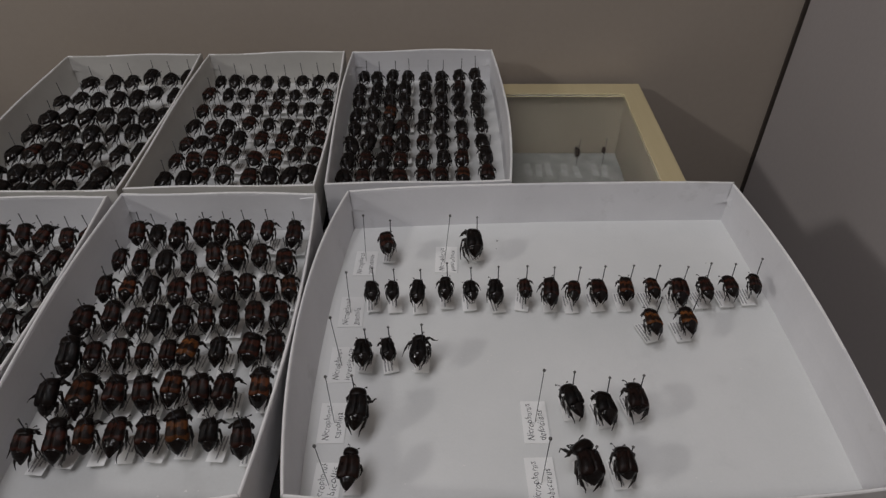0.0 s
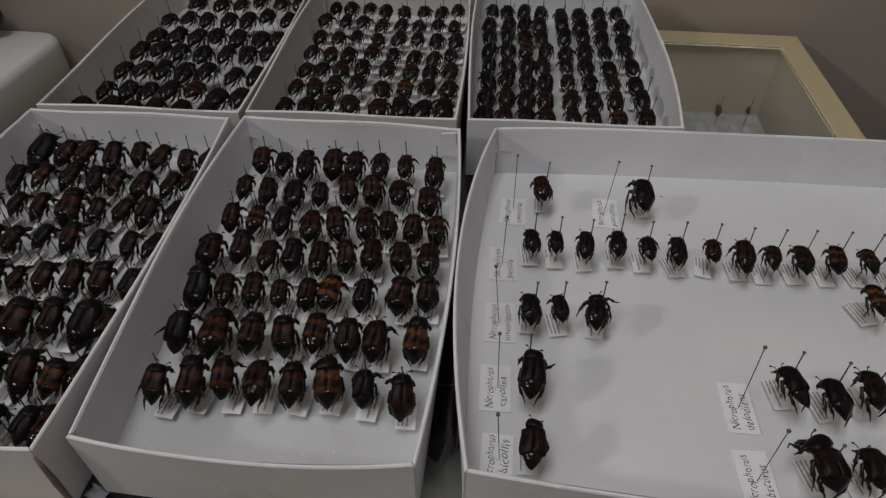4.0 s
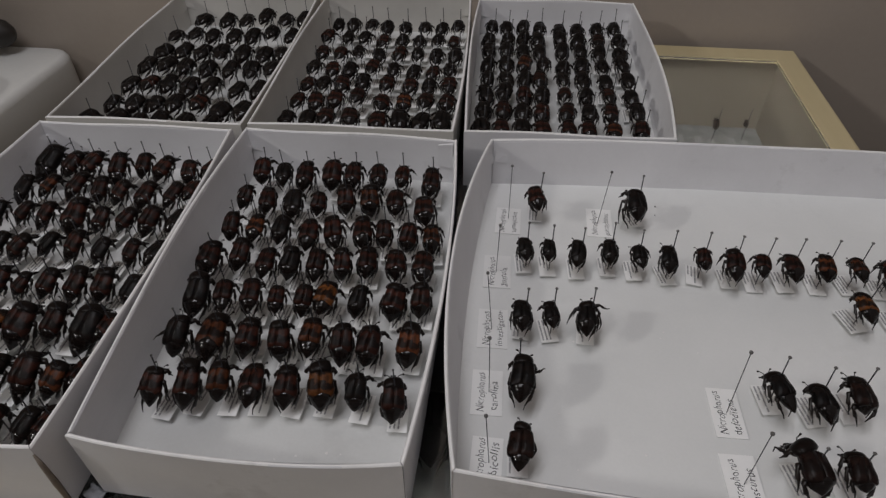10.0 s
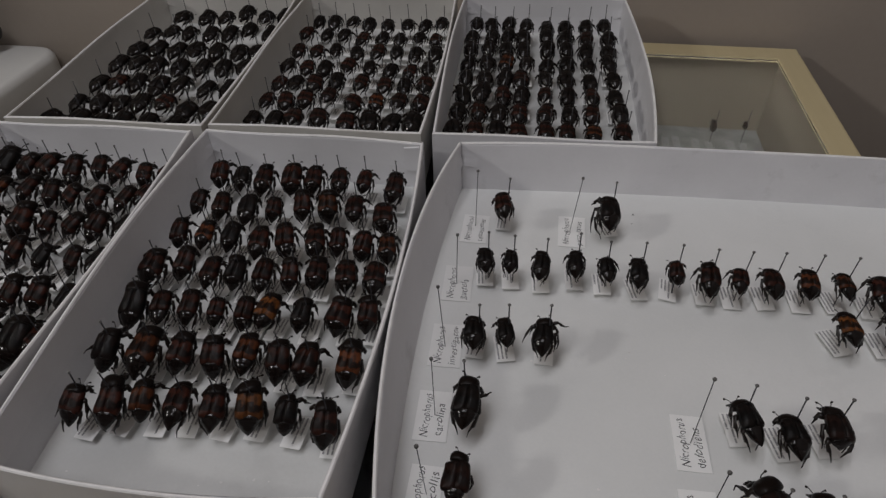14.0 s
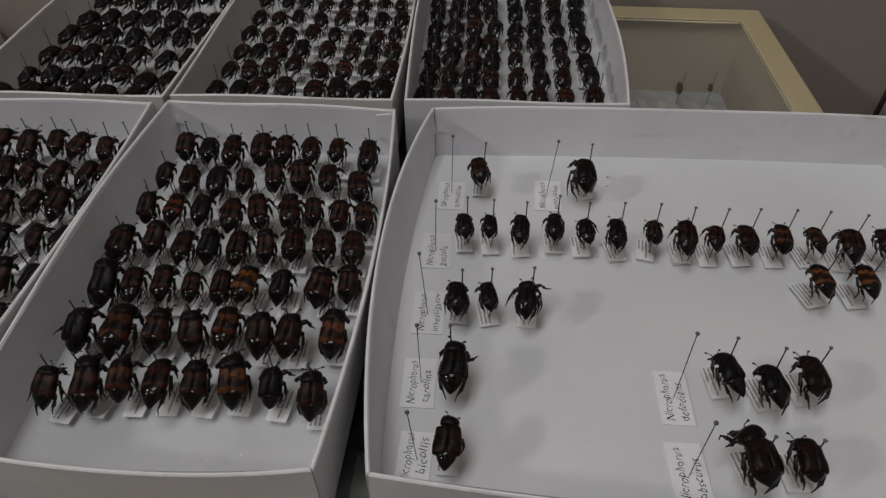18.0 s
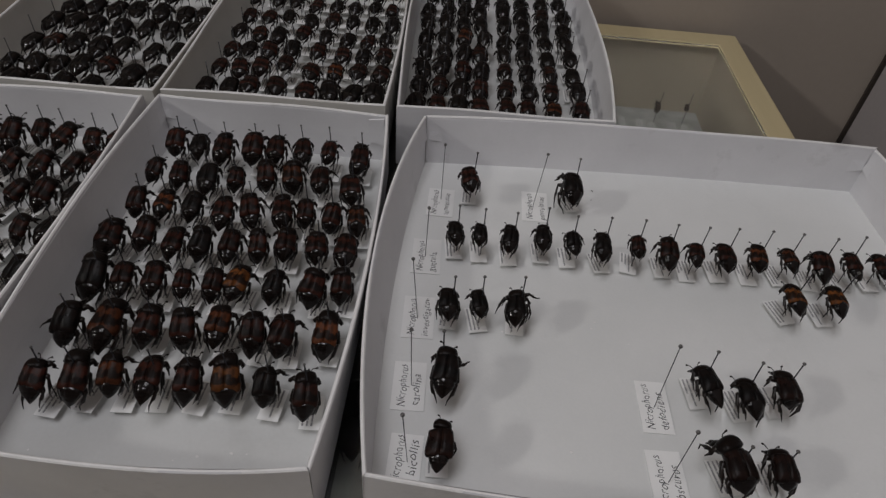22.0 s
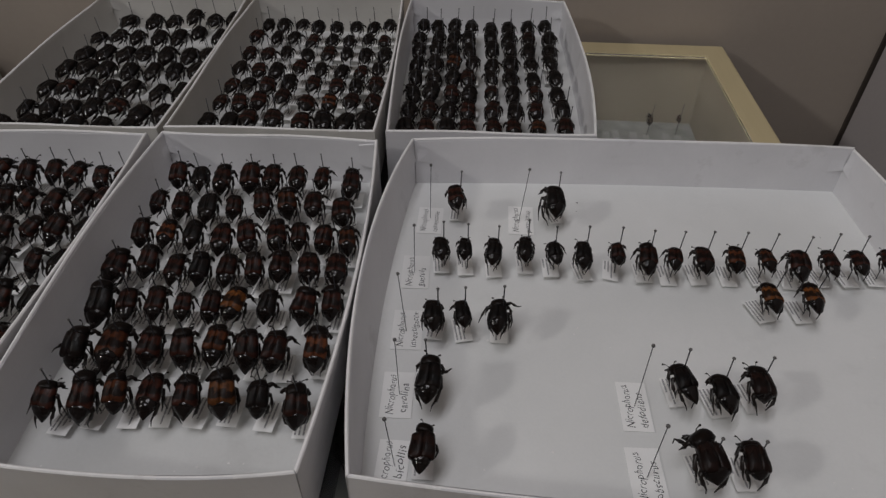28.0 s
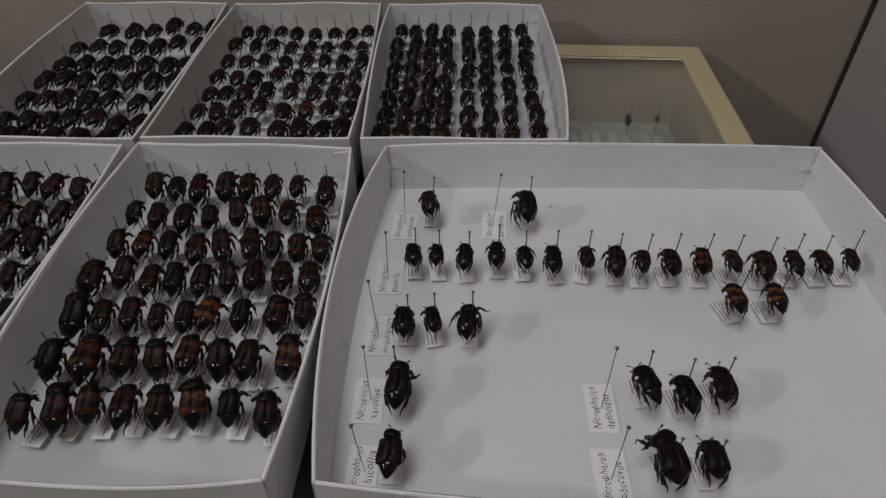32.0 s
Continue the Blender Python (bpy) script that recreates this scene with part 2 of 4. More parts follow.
    wire(m, n1, "Fac", gloss, "Value"), wire(m, gloss, "Result", out, "Roughness")
    return m


BLACK = (0.0032, 0.0027, 0.0026)
shell_black = chitin("black_shell", BLACK, (0.014, 0.0075, 0.006), 0.6)
shell_brown = chitin("red_brown_shell", (0.0040, 0.0026, 0.0023), (0.046, 0.0130, 0.0076), 1.0)
shell_dull = chitin("dull_brown_shell", (0.0062, 0.0035, 0.0030), (0.0185, 0.0078, 0.0056), 1.0, 0.30)
shell_rust = chitin("rust_banded_shell", (0.0042, 0.0027, 0.0023), (0.105, 0.0310, 0.0110), 1.0)
shell_orange = chitin("orange_banded_shell", (0.0050, 0.0034, 0.0028), (0.170, 0.058, 0.015), 1.0)
body_black = mottle(mat("black_body", BLACK, 0.16, 0.0, 0.0, 0.28), BLACK, (0.0085, 0.0052, 0.0043), 300, 2400, 0.3, 0.00008)
body_matt = mottle(mat("black_pronotum", BLACK, 0.33, 0.0, 0.0, 0.10), BLACK, (0.0085, 0.0052, 0.0043), 300, 2400, 0.5, 0.0001)
leg_black = mottle(mat("dark_leg", BLACK, 0.32, 0.0, 0.0, 0.3), (0.0045, 0.0038, 0.0033), (0.012, 0.0068, 0.005), 500, 3000, 0.2, 0.00005)


# ---- helpers for meshes ----
def to_mesh(name, bm, mats, smooth=True):
    me = bpy.data.meshes.new(name)
    bmesh.ops.recalc_face_normals(bm, faces=bm.faces)
    bm.to_mesh(me)
    bm.free()
    for m in mats if isinstance(mats, (list, tuple)) else [mats]:
        me.materials.append(m)
    if smooth:
        me.polygons.foreach_set("use_smooth", [True] * len(me.polygons))
    return me


def part(name, bm, material, parent=None, label="", smooth=False):
    ob = new(name, to_mesh(name, bm, material, smooth))
    ob.parent = parent
    return tagged(ob, label)


def block(bm, lo, hi, bevel=0.0, mi=0):
    r = bmesh.ops.create_cube(bm, size=1.0)
    vs = r["verts"]
    for v in vs:
        v.co = Vector([(lo[i] + hi[i]) / 2 + v.co[i] * (hi[i] - lo[i]) for i in range(3)])
    if bevel:
        es = list({e for v in vs for e in v.link_edges})
        bmesh.ops.bevel(bm, geom=es, offset=bevel, segments=2, affect="EDGES", clamp_overlap=True)
    return bm


def slab(lo, hi, bevel=0.0):
    return block(bmesh.new(), lo, hi, bevel)


def loft(bm, rings, cap=True, mi=0):
    rows_ = [[bm.verts.new(p) for p in ring] for ring in rings]
    n = len(rows_[0])
    for a, b in zip(rows_, rows_[1:]):
        for i in range(n):
            bm.faces.new((a[i], a[(i + 1) % n], b[(i + 1) % n], b[i])).material_index = mi
    if cap:
        bm.faces.new(rows_[0]).material_index = mi
        bm.faces.new(rows_[-1]).material_index = mi
    return bm


def tube(bm, points, radii, sides=6, mi=0):
    """A tube through points with a radius at each."""
    rings = []
    for i, p in enumerate(points):
        a, b = Vector(points[max(i - 1, 0)]), Vector(points[min(i + 1, len(points) - 1)])
        d = (b - a).normalized()
        u = d.cross(Vector((0.31, 0.17, 0.93))).normalized()
        w = d.cross(u)
        rings.append([Vector(p) + (u * math.cos(k * math.tau / sides) + w * math.sin(k * math.tau / sides)) * radii[i] for k in range(sides)])
    return loft(bm, rings, True, mi)


FOAM = 0.0095   # height of the pinning foam over the glass


def dm(x, y, z=0.0):
    """From the plan in decimetres over the foam to metres over the glass."""
    return Vector((x * 0.1, y * 0.1, z * 0.1 + FOAM))


# ---- the room ----
WALL_Y, PANEL_X, CEIL, FLOOR = 0.2135, 0.3965, 1.72, -0.86


def setting(name, lo, hi, m, label="", bevel=0.0):
    return tagged(part(name, slab(lo, hi, bevel), m), label, "", "", "structure")


setting("wall_north", (-2.9, WALL_Y, FLOOR), (PANEL_X + 0.06, WALL_Y + 0.1, CEIL), wall_paint, "plain beige painted wall behind the insect drawer")
setting("wall_east", (PANEL_X + 0.1, -2.6, FLOOR), (PANEL_X + 0.2, WALL_Y + 0.1, CEIL), room_paint, "plain painted wall of the room")
setting("wall_west", (-3.0, -2.6, FLOOR), (-2.9, WALL_Y + 0.1, CEIL), room_paint, "plain painted wall of the room")
setting("wall_south", (-3.0, -2.7, FLOOR), (PANEL_X + 0.2, -2.6, CEIL), room_paint, "plain painted wall of the room")
setting("floor", (-3.0, -2.7, FLOOR - 0.05), (PANEL_X + 0.2, WALL_Y + 0.1, FLOOR), floor_mat, "grey vinyl floor of the room")
setting("ceiling", (-3.0, -2.7, CEIL), (PANEL_X + 0.2, WALL_Y + 0.1, CEIL + 0.05), ceiling_paint, "white painted ceiling of the room")
setting("gap_backing", (PANEL_X + 0.0605, WALL_Y - 0.004, FLOOR), (PANEL_X + 0.0995, WALL_Y + 0.06, CEIL), gap_dark, "dark gap where the wall meets the panel")
# the tall grey panel that closes the corner, with a dark joint between it and the wall
panel = tagged(new("cabinet_panel"), "tall grey painted cabinet side beside the insect drawer", "cabinet")
panel.location = (PANEL_X, 0, FLOOR)
part("panel_board", slab((0, -1.1, 0), (0.06, WALL_Y - 0.0045, CEIL - FLOOR - 0.002), 0.0012), panel_paint, panel)
part("joint_strip", slab((-0.0014, WALL_Y - 0.0026, 0), (0.06, WALL_Y - 0.0006, CEIL - FLOOR - 0.002)), gap_dark, panel, "dark shadow joint")

counter = tagged(new("counter"), "dark laminate counter that carries the insect drawer", "counter")
counter.location = (0, 0, FLOOR)
part("worktop", slab((-1.5, -0.42, 0.71), (PANEL_X - 0.002, WALL_Y - 0.001, 0.74), 0.002), counter_mat, counter)
part("front_panel", slab((-1.48, -0.36, 0.0), (PANEL_X - 0.004, -0.34, 0.71)), counter_mat, counter)
COUNTER_Z = FLOOR + 0.74   # -0.12

# ---- the glass-topped insect drawer ----
DX0, DX1, DY0, DY1 = -0.185, 0.2797, -0.2100, 0.2055
RIM_IN, RIM_X, DTOP, DBOT = 0.0190, 0.0164, 0.0008, COUNTER_Z
drawer = tagged(new("insect_drawer"), "cream wooden glass-topped insect drawer under white specimen trays", "drawer")
drawer.location = (0, 0, DBOT)


def lid_rail(a, b, inner_a, inner_b):
    """A rail of the lid from outer corner a to b, mitred at both ends, with eased edges."""
    rings = []
    for outer, inner in ((a, inner_a), (b, inner_b)):
        o, n = Vector(outer), Vector(inner)
        across = n - o
        rings.append([(*(o + across * k), z - DBOT) for k, z in ((0.0, -0.0034), (0.0, DTOP - 0.0016), (0.03, DTOP - 0.0005), (0.10, DTOP), (0.97, DTOP), (0.99, DTOP - 0.0002), (1.0, DTOP - 0.0006), (1.0, -0.0034))])
    part("lid_rail", loft(bmesh.new(), rings), wood, drawer, "cream varnished wooden rail")


outer_corners = ((DX0, DY1), (DX1, DY1), (DX1, DY0), (DX0, DY0))
inner_corners = ((DX0 + RIM_X, DY1 - RIM_IN), (DX1 - RIM_X, DY1 - RIM_IN), (DX1 - RIM_X, DY0 + RIM_IN), (DX0 + RIM_X, DY0 + RIM_IN))
for k in range(4):
    lid_rail(outer_corners[k], outer_corners[(k + 1) % 4], inner_corners[k], inner_corners[(k + 1) % 4])
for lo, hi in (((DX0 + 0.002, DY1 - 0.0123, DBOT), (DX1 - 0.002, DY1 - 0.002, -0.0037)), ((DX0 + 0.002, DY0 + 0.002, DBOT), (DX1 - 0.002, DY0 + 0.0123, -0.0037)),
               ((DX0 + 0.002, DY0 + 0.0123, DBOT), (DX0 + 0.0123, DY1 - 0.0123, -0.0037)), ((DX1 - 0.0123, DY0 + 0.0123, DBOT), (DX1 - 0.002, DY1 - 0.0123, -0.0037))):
    part("drawer_side", slab((lo[0], lo[1], lo[2] - DBOT), (hi[0], hi[1], hi[2] - DBOT)), wood_inner, drawer, "inner drawer side, drab paint darkened for shade")
part("drawer_floor", slab((DX0 + 0.0125, DY0 + 0.0125, -0.068 - DBOT), (DX1 - 0.0125, DY1 - 0.0125, -0.060 - DBOT)), shaded_bed, drawer, "drawer floor coloured dark for the shade under the trays")
pane = part("glass_pane", slab((DX0 + RIM_X + 0.0002, DY0 + RIM_IN + 0.0002, -0.0022 - DBOT), (DX1 - RIM_X - 0.0002, DY1 - RIM_IN - 0.0002, 0.0 - DBOT)), glass, drawer, "clear glass pane")
pane.visible_shadow = False


# ---- specimen trays ----
def side_panel(a, b, inward, bow, height, thick):
    """One cardboard wall from a to b along the rim, bowed outwards, with a rounded cut edge."""
    bm = bmesh.new()
    a, b = Vector(a), Vector(b)
    along = b - a
    size = along.length
    cut = thick / size
    n = 24
    profile = ((0.0, 0.0), (0.0, 0.3), (0.0, 0.65), (0.0, 0.985), (0.3, 1.0), (0.7, 1.0), (1.0, 0.985), (1.0, 0.65), (1.0, 0.3), (1.0, 0.0))
    rings = []
    for i in range(n + 1):
        ring = []
        for d, h in profile:
            s = (cut * d) + (1 - 2 * cut * d) * i / n
            swell = bow * 4 * s * (1 - s) * (0.25 + 0.75 * h) + 0.0004 * math.sin(5.0 * s + size * 90) * h
            p = a + along * s + inward * (thick * d - swell)
            dip = 0.0005 * math.sin(7.3 * s + a.x * 50) * h
            ring.append((p.x, p.y, h * height + dip))
        rings.append(ring)
    loft(bm, rings)
    for f in bm.faces:
        if f.normal.length == 0:
            f.normal_update()
        c = f.calc_center_median()
        f.material_index = 1 if c.z > height * 0.982 else 0
    return bm


def fold_band(a, b, inward, bow, height, thick):
    """The strip of card that is folded over the rim and down the inner face; its lower corners stand off a little."""
    a, b = Vector(a), Vector(b)
    along = b - a
    size = along.length
    n = 32
    rings = []
    for i in range(n + 1):
        s = 0.011 + 0.978 * i / n
        end = min(s, 1 - s) * size
        curl = 0.0013 * max(0.0, 1 - end / 0.009) ** 1.5
        low = 0.60 + 0.012 * math.sin(9.0 * s + size * 70) + 0.10 * max(0.0, 1 - end / 0.006)
        ring = []
        for d, h, k in ((0.0001, 0.975, 0.0), (0.0002, 0.972, 0.0), (0.00011, 0.80, 0.3), (0.00008, low, 1.0), (0.00004, low, 1.0), (0.00004, 0.80, 0.3)):
            swell = bow * 4 * s * (1 - s) * (0.25 + 0.75 * h) + 0.0004 * math.sin(5.0 * s + size * 90) * h
            p = a + along * s + inward * (thick + d + curl * k - swell)
            ring.append((p.x, p.y, h * height))
        rings.append(ring)
    return loft(bmesh.new(), rings)


def specimen_tray(name, corners, bows, label, flap=False, card=card_white, split=False):
    """Corners of the rim on the plan in decimetres: far left, far right, near right, near left."""
    height, thick = 0.034, 0.0013
    pts = [Vector((x * 0.1, y * 0.1, 0)) for x, y in corners]
    centre = sum(pts, Vector()) / 4
    tray = tagged(new(name), label, "specimen tray", "cardboard specimen trays")
    tray.location = (centre.x, centre.y, 0.0004)
    loc = [p - centre for p in pts]
    for i in range(4):
        a, b = loc[i], loc[(i + 1) % 4]
        d = (b - a).normalized()
        inward = Vector((d.y, -d.x, 0))
        if inward.dot(-(a + b)) < 0:
            inward = -inward
        part("side_panel", side_panel(a, b, inward, bows[i] * 0.1, height, thick), [card, card_edge], tray)
        part("rim_fold", fold_band(a, b, inward, bows[i] * 0.1, height, thick), card, tray, "folded-over rim strip")
    shrink = lambda p, k: Vector((p.x - math.copysign(k, p.x), p.y - math.copysign(k, p.y), 0))
    for nm, k, z0, z1, m in (("tray_bottom", 0.0006, 0.0, 0.0015, card), ("foam_sheet", 0.0008, 0.0015, FOAM - 0.0009, foam_dimmed if name == "specimen_tray" else foam_white)):
        bm = bmesh.new()
        rings = []
        for z in (z0, z1):
            ring = []
            for i in range(4):
                a, b = shrink(loc[i], k), shrink(loc[(i + 1) % 4], k)
                d = (b - a).normalized()
                outw = Vector((-d.y, d.x, 0))
                if outw.dot(a + b) < 0:
                    outw = -outw
                for j in range(10):
                    s = j / 10
                    p = a + (b - a) * s + outw * bows[i] * 0.1 * 4 * s * (1 - s) * (0.25 if nm == "tray_bottom" else 0.43)
                    ring.append((p.x, p.y, z))
            rings.append(ring)
        loft(bm, rings)
        part(nm, bm, m, tray, ("pinning foam dimmed to stand for weaker light" if m is foam_dimmed else "white pinning foam") if nm == "foam_sheet" else "")
    if flap:
        p = loc[1]
        bm = bmesh.new()
        loft(bm, [[(p.x - 0.0018, p.y - 0.0016 + dy, z) for dy, z in ((0, 0.018), (-0.0007, 0.018), (-0.0012, 0.0325), (-0.0003, 0.0328))],
                  [(p.x - 0.009, p.y - 0.0019 + dy, z) for dy, z in ((0, 0.020), (-0.0006, 0.020), (-0.0008, 0.0316), (-0.0001, 0.0318))]])
        part("corner_flap", bm, card_white, tray, "folded cardboard corner flap")
    if split:
        p = loc[2]
        bm = bmesh.new()
        loft(bm, [[(p.x + 0.0006 + w * c, p.y - 0.0006 + w * d, z) for c, d in ((-0.6, -0.5), (0.3, -0.8), (0.9, -0.1), (0.6, 0.7))] for z, w in ((0.0315, 0.0004), (0.026, 0.0009), (0.015, 0.0012), (0.006, 0.0010), (0.001, 0.0006))])
        part("split_seam", bm, raw_board, tray, "split corner seam showing raw grey board", True)
    return tray


specimen_tray("specimen_tray", ((-0.54, 0.0), (0.54, 0.0), (0.575, -1.765), (-0.445, -1.785)), (0.005, 0.05, 0.045, 0.04), "white cardboard specimen tray crowded with pinned banded beetles", True)
specimen_tray("specimen_tray", ((-1.635, -0.055), (-0.60, -0.03), (-0.519, -1.843), (-1.56, -1.865)), (0.005, 0.024, 0.02, 0.01), "white cardboard specimen tray full of dark pinned beetles", False, card_white, True)
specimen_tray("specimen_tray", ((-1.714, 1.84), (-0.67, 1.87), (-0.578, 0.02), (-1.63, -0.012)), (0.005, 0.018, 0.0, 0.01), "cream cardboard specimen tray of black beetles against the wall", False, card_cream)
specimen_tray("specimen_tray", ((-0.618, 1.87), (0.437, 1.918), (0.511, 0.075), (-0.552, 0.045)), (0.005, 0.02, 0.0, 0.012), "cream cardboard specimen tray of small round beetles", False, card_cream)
specimen_tray("specimen_tray", ((0.492, 1.912), (1.578, 1.942), (1.609, 0.125), (0.564, 0.093)), (0.015, 0.05, 0.005, 0.024), "white cardboard specimen tray of beetles in straight columns")
specimen_tray("large_specimen_tray", ((0.708, 0.018), (2.838, 0.112), (2.840, -1.70), (0.716, -1.768)), (0.045, 0.060, 0.06, 0.105), "wide white cardboard tray with few beetles and handwritten name cards")


# ---- pinned beetles ----
SHELLS = {"k": shell_black, "d": shell_dull, "b": shell_brown, "r": shell_rust, "o": shell_orange}
TONES = {"k": "glossy black", "d": "plain dark brown", "b": "dark red-brown", "r": "black and rust-banded", "o": "black and orange-banded"}
LEN = 0.020            # body length of the model beetle
MID = 0.015            # height of its middle over the foam
rng_b = random.Random(7)


def ring(y, w, top, low, zc=0.0, n=14, flat=1.0):
    out = []
    for k in range(n):
        a = k * math.tau / n
        c, s = math.cos(a), math.sin(a)
        x = w * math.copysign(abs(c) ** flat, c)
        z = (top if s > 0 else low) * math.copysign(abs(s) ** flat, s)
        out.append((x * LEN, y * LEN, (zc + z) * LEN + MID))
    return out


def dent(bm, v, amount=0.012, rough=90):
    """Dents and swellings at two sizes, different for each variant."""
    for q in bm.verts:
        o = Vector((v * 7.3, v * 3.1, 0))
        p = Vector((q.co.x, q.co.y, q.co.z))
        q.co += (noise.noise_vector(p * rough + o) * amount + noise.noise_vector(p * 330 + o) * amount * 0.3) * LEN
    return bm


def abdomen_mesh(v):
    """The tail end that sticks out behind the wing-cases: a short glossy wedge that bends down."""
    bm = bmesh.new()
    k = (0.92, 1.0, 1.08, 0.96, 1.14, 1.02, 0.88, 1.05)[v]
    droop = (1.0, 0.7, 1.2, 0.9, 0.6, 1.1, 0.8, 1.0)[v]
    y = lambda s: -0.190 - s * 1.02 * k
    z = lambda s: -0.01 - droop * (0.22 * s + 0.6 * s * s)
    half = lambda s: 0.238 * (1 - (s / 0.27) ** 1.7)
    rings = [ring(y(0.262), 0.010, 0.008, 0.008, z(0.262))]
    for front, rear in ((0.205, 0.252), (0.145, 0.200), (0.075, 0.140), (-0.01, 0.070)):
        for q, f in ((rear, 0.97), (rear - 0.008, 1.0), (front + 0.014, 1.0), (front, 0.96)):
            w = half(max(q, 0.0)) * f
            rings.append(ring(y(q), w, w * 0.50, w * 0.52, z(q)))
    rings += [ring(-0.1, 0.225, 0.11, 0.13, -0.02), ring(0.05, 0.21, 0.10, 0.13, -0.02), ring(0.2, 0.16, 0.08, 0.11, -0.02)]
    loft(bm, rings)
    return to_mesh("abdomen", dent(bm, v, 0.040), body_black)


def elytra_mesh(shell, v):
    """Two flat-topped wing-cases, widest behind, that turn down steeply and end square."""
    bm = bmesh.new()
    ys = ((-0.232, 0.19, 0.045), (-0.230, 0.228, 0.068), (-0.212, 0.246, 0.096), (-0.175, 0.258, 0.120), (-0.09, 0.262, 0.138), (0.0, 0.250, 0.138), (0.10, 0.236, 0.134), (0.165, 0.234, 0.128), (0.190, 0.220, 0.116), (0.197, 0.18, 0.098))
    spread = (0.0, 0.0, 0.0, 0.0, 0.035, 0.0, 0.0, 0.02)[v]
    skew = (0.0, 0.03, -0.02, 0.05, 0.0, -0.05, 0.02, -0.03)[v]
    for side in (-1, 1):
        rings = []
        for y, w, top in ys:
            outer, inner = [], []
            for k in range(8):
                a = math.radians(-1 + 15.0 * k)
                x, z = w * math.sin(a) ** 0.8 if a > 0 else 0.0, top * math.copysign(abs(math.cos(a)) ** 0.76, math.cos(a))
                dipped = 0.0004 * math.exp(-((x / 0.014) ** 2))
                opened = 0.0002 + spread * (0.2 - y)
                yy = y + side * skew * x * 0.4
                outer.append((side * (x + opened) * LEN, yy * LEN, (z - dipped - 0.005) * LEN + MID))
                inner.append((side * (x * 0.93 + opened) * LEN, yy * LEN, (z * 0.85 - 0.02) * LEN + MID))
            rings.append(outer + inner[::-1])
        loft(bm, rings)
    return to_mesh("elytra", dent(bm, v + 20, 0.044), shell)


def pronotum_mesh(v):
    """The shield in front: nearly as wide as the wing-cases, with a half-round front."""
    bm = bmesh.new()
    loft(bm, [ring(0.148, 0.15, 0.085, 0.08, 0, 14, 0.85), ring(0.168, 0.205, 0.112, 0.09, 0, 14, 0.85), ring(0.205, 0.214, 0.128, 0.09, 0, 14, 0.85), ring(0.255, 0.220, 0.128, 0.09, -0.004, 14, 0.85),
              ring(0.305, 0.206, 0.116, 0.08, -0.014, 14, 0.85), ring(0.345, 0.186, 0.094, 0.07, -0.030, 14, 0.88), ring(0.374, 0.135, 0.066, 0.05, -0.050, 14, 0.9), ring(0.388, 0.07, 0.036, 0.03, -0.066)])
    for vert in bm.verts:
        x = vert.co.x / LEN
        vert.co.z -= 0.004 * LEN * math.exp(-((x / 0.02) ** 2)) * (1 if vert.co.z > MID else 0)
    return to_mesh("pronotum", dent(bm, v + 40, 0.030), body_matt)


def head_mesh(v):
    bm = bmesh.new()
    d = -0.06 - 0.02 * (v % 4)
    loft(bm, [ring(0.34, 0.075, 0.05, 0.05, -0.05 + d), ring(0.385, 0.10, 0.06, 0.06, -0.06 + d), ring(0.42, 0.108, 0.058, 0.06, -0.085 + d),
              ring(0.45, 0.085, 0.045, 0.045, -0.115 + d), ring(0.468, 0.05, 0.025, 0.03, -0.14 + d), ring(0.474, 0.02, 0.01, 0.01, -0.15 + d)], True)
    for s in (-1, 1):
        tube(bm, [(s * 0.045 * LEN, 0.46 * LEN, (-0.13 + d) * LEN + MID), (s * 0.05 * LEN, 0.49 * LEN, (-0.165 + d) * LEN + MID), (s * 0.012 * LEN, 0.50 * LEN, (-0.185 + d) * LEN + MID)],
             [0.02 * LEN, 0.016 * LEN, 0.004 * LEN], 5)
    return to_mesh("head", bm, body_black)


LEG_PATHS = {
    "hind": ((0.12, -0.13, -0.10), (0.255, -0.225, -0.085), (0.17, -0.335, -0.17), (0.12, -0.39, -0.23), (0.09, -0.43, -0.30)),
    "middle": ((0.12, 0.04, -0.10), (0.262, 0.02, -0.08), (0.262, -0.16, -0.16), (0.24, -0.23, -0.23), (0.21, -0.28, -0.30)),
    "front": ((0.10, 0.19, -0.09), (0.245, 0.20, -0.09), (0.265, 0.10, -0.15), (0.26, 0.05, -0.20), (0.25, 0.0, -0.26)),
}


def leg_mesh(which, side, v):
    """A stout thigh, a spurred shin and a thin jointed foot, folded against the body or stretched out."""
    r = random.Random(which + str(side) + str(v))
    wide = r.choice((0.8, 0.9, 0.95, 1.0, 1.1, 1.3) if which != "front" else (0.85, 0.95, 1.05, 1.5, 1.8, 1.3))
    swing = r.uniform(-0.08, 0.10) if which != "front" else r.uniform(-0.05, 0.22)
    pts = []
    for i, (x, y, z) in enumerate(LEG_PATHS[which]):
        k = i / 4
        pts.append(Vector((side * (x * (1 + (wide - 1) * k)) * LEN, (y + swing * k) * LEN, (z + r.uniform(-0.03, 0.03) * k) * LEN + MID)))
    mid, knee, shin = pts[0].lerp(pts[1], 0.6), pts[1].lerp(pts[2], 0.10), pts[1].lerp(pts[2], 0.85)
    shin += Vector((side * 0.012 * LEN, 0, 0))
    pts = [pts[0], mid, pts[1], knee, shin, pts[2], pts[3], pts[4]]
    bm = tube(bmesh.new(), pts, [q * LEN for q in (0.034, 0.058, 0.042, 0.028, 0.044, 0.026, 0.015, 0.009)], 6)
    return to_mesh("leg", bm, leg_black)


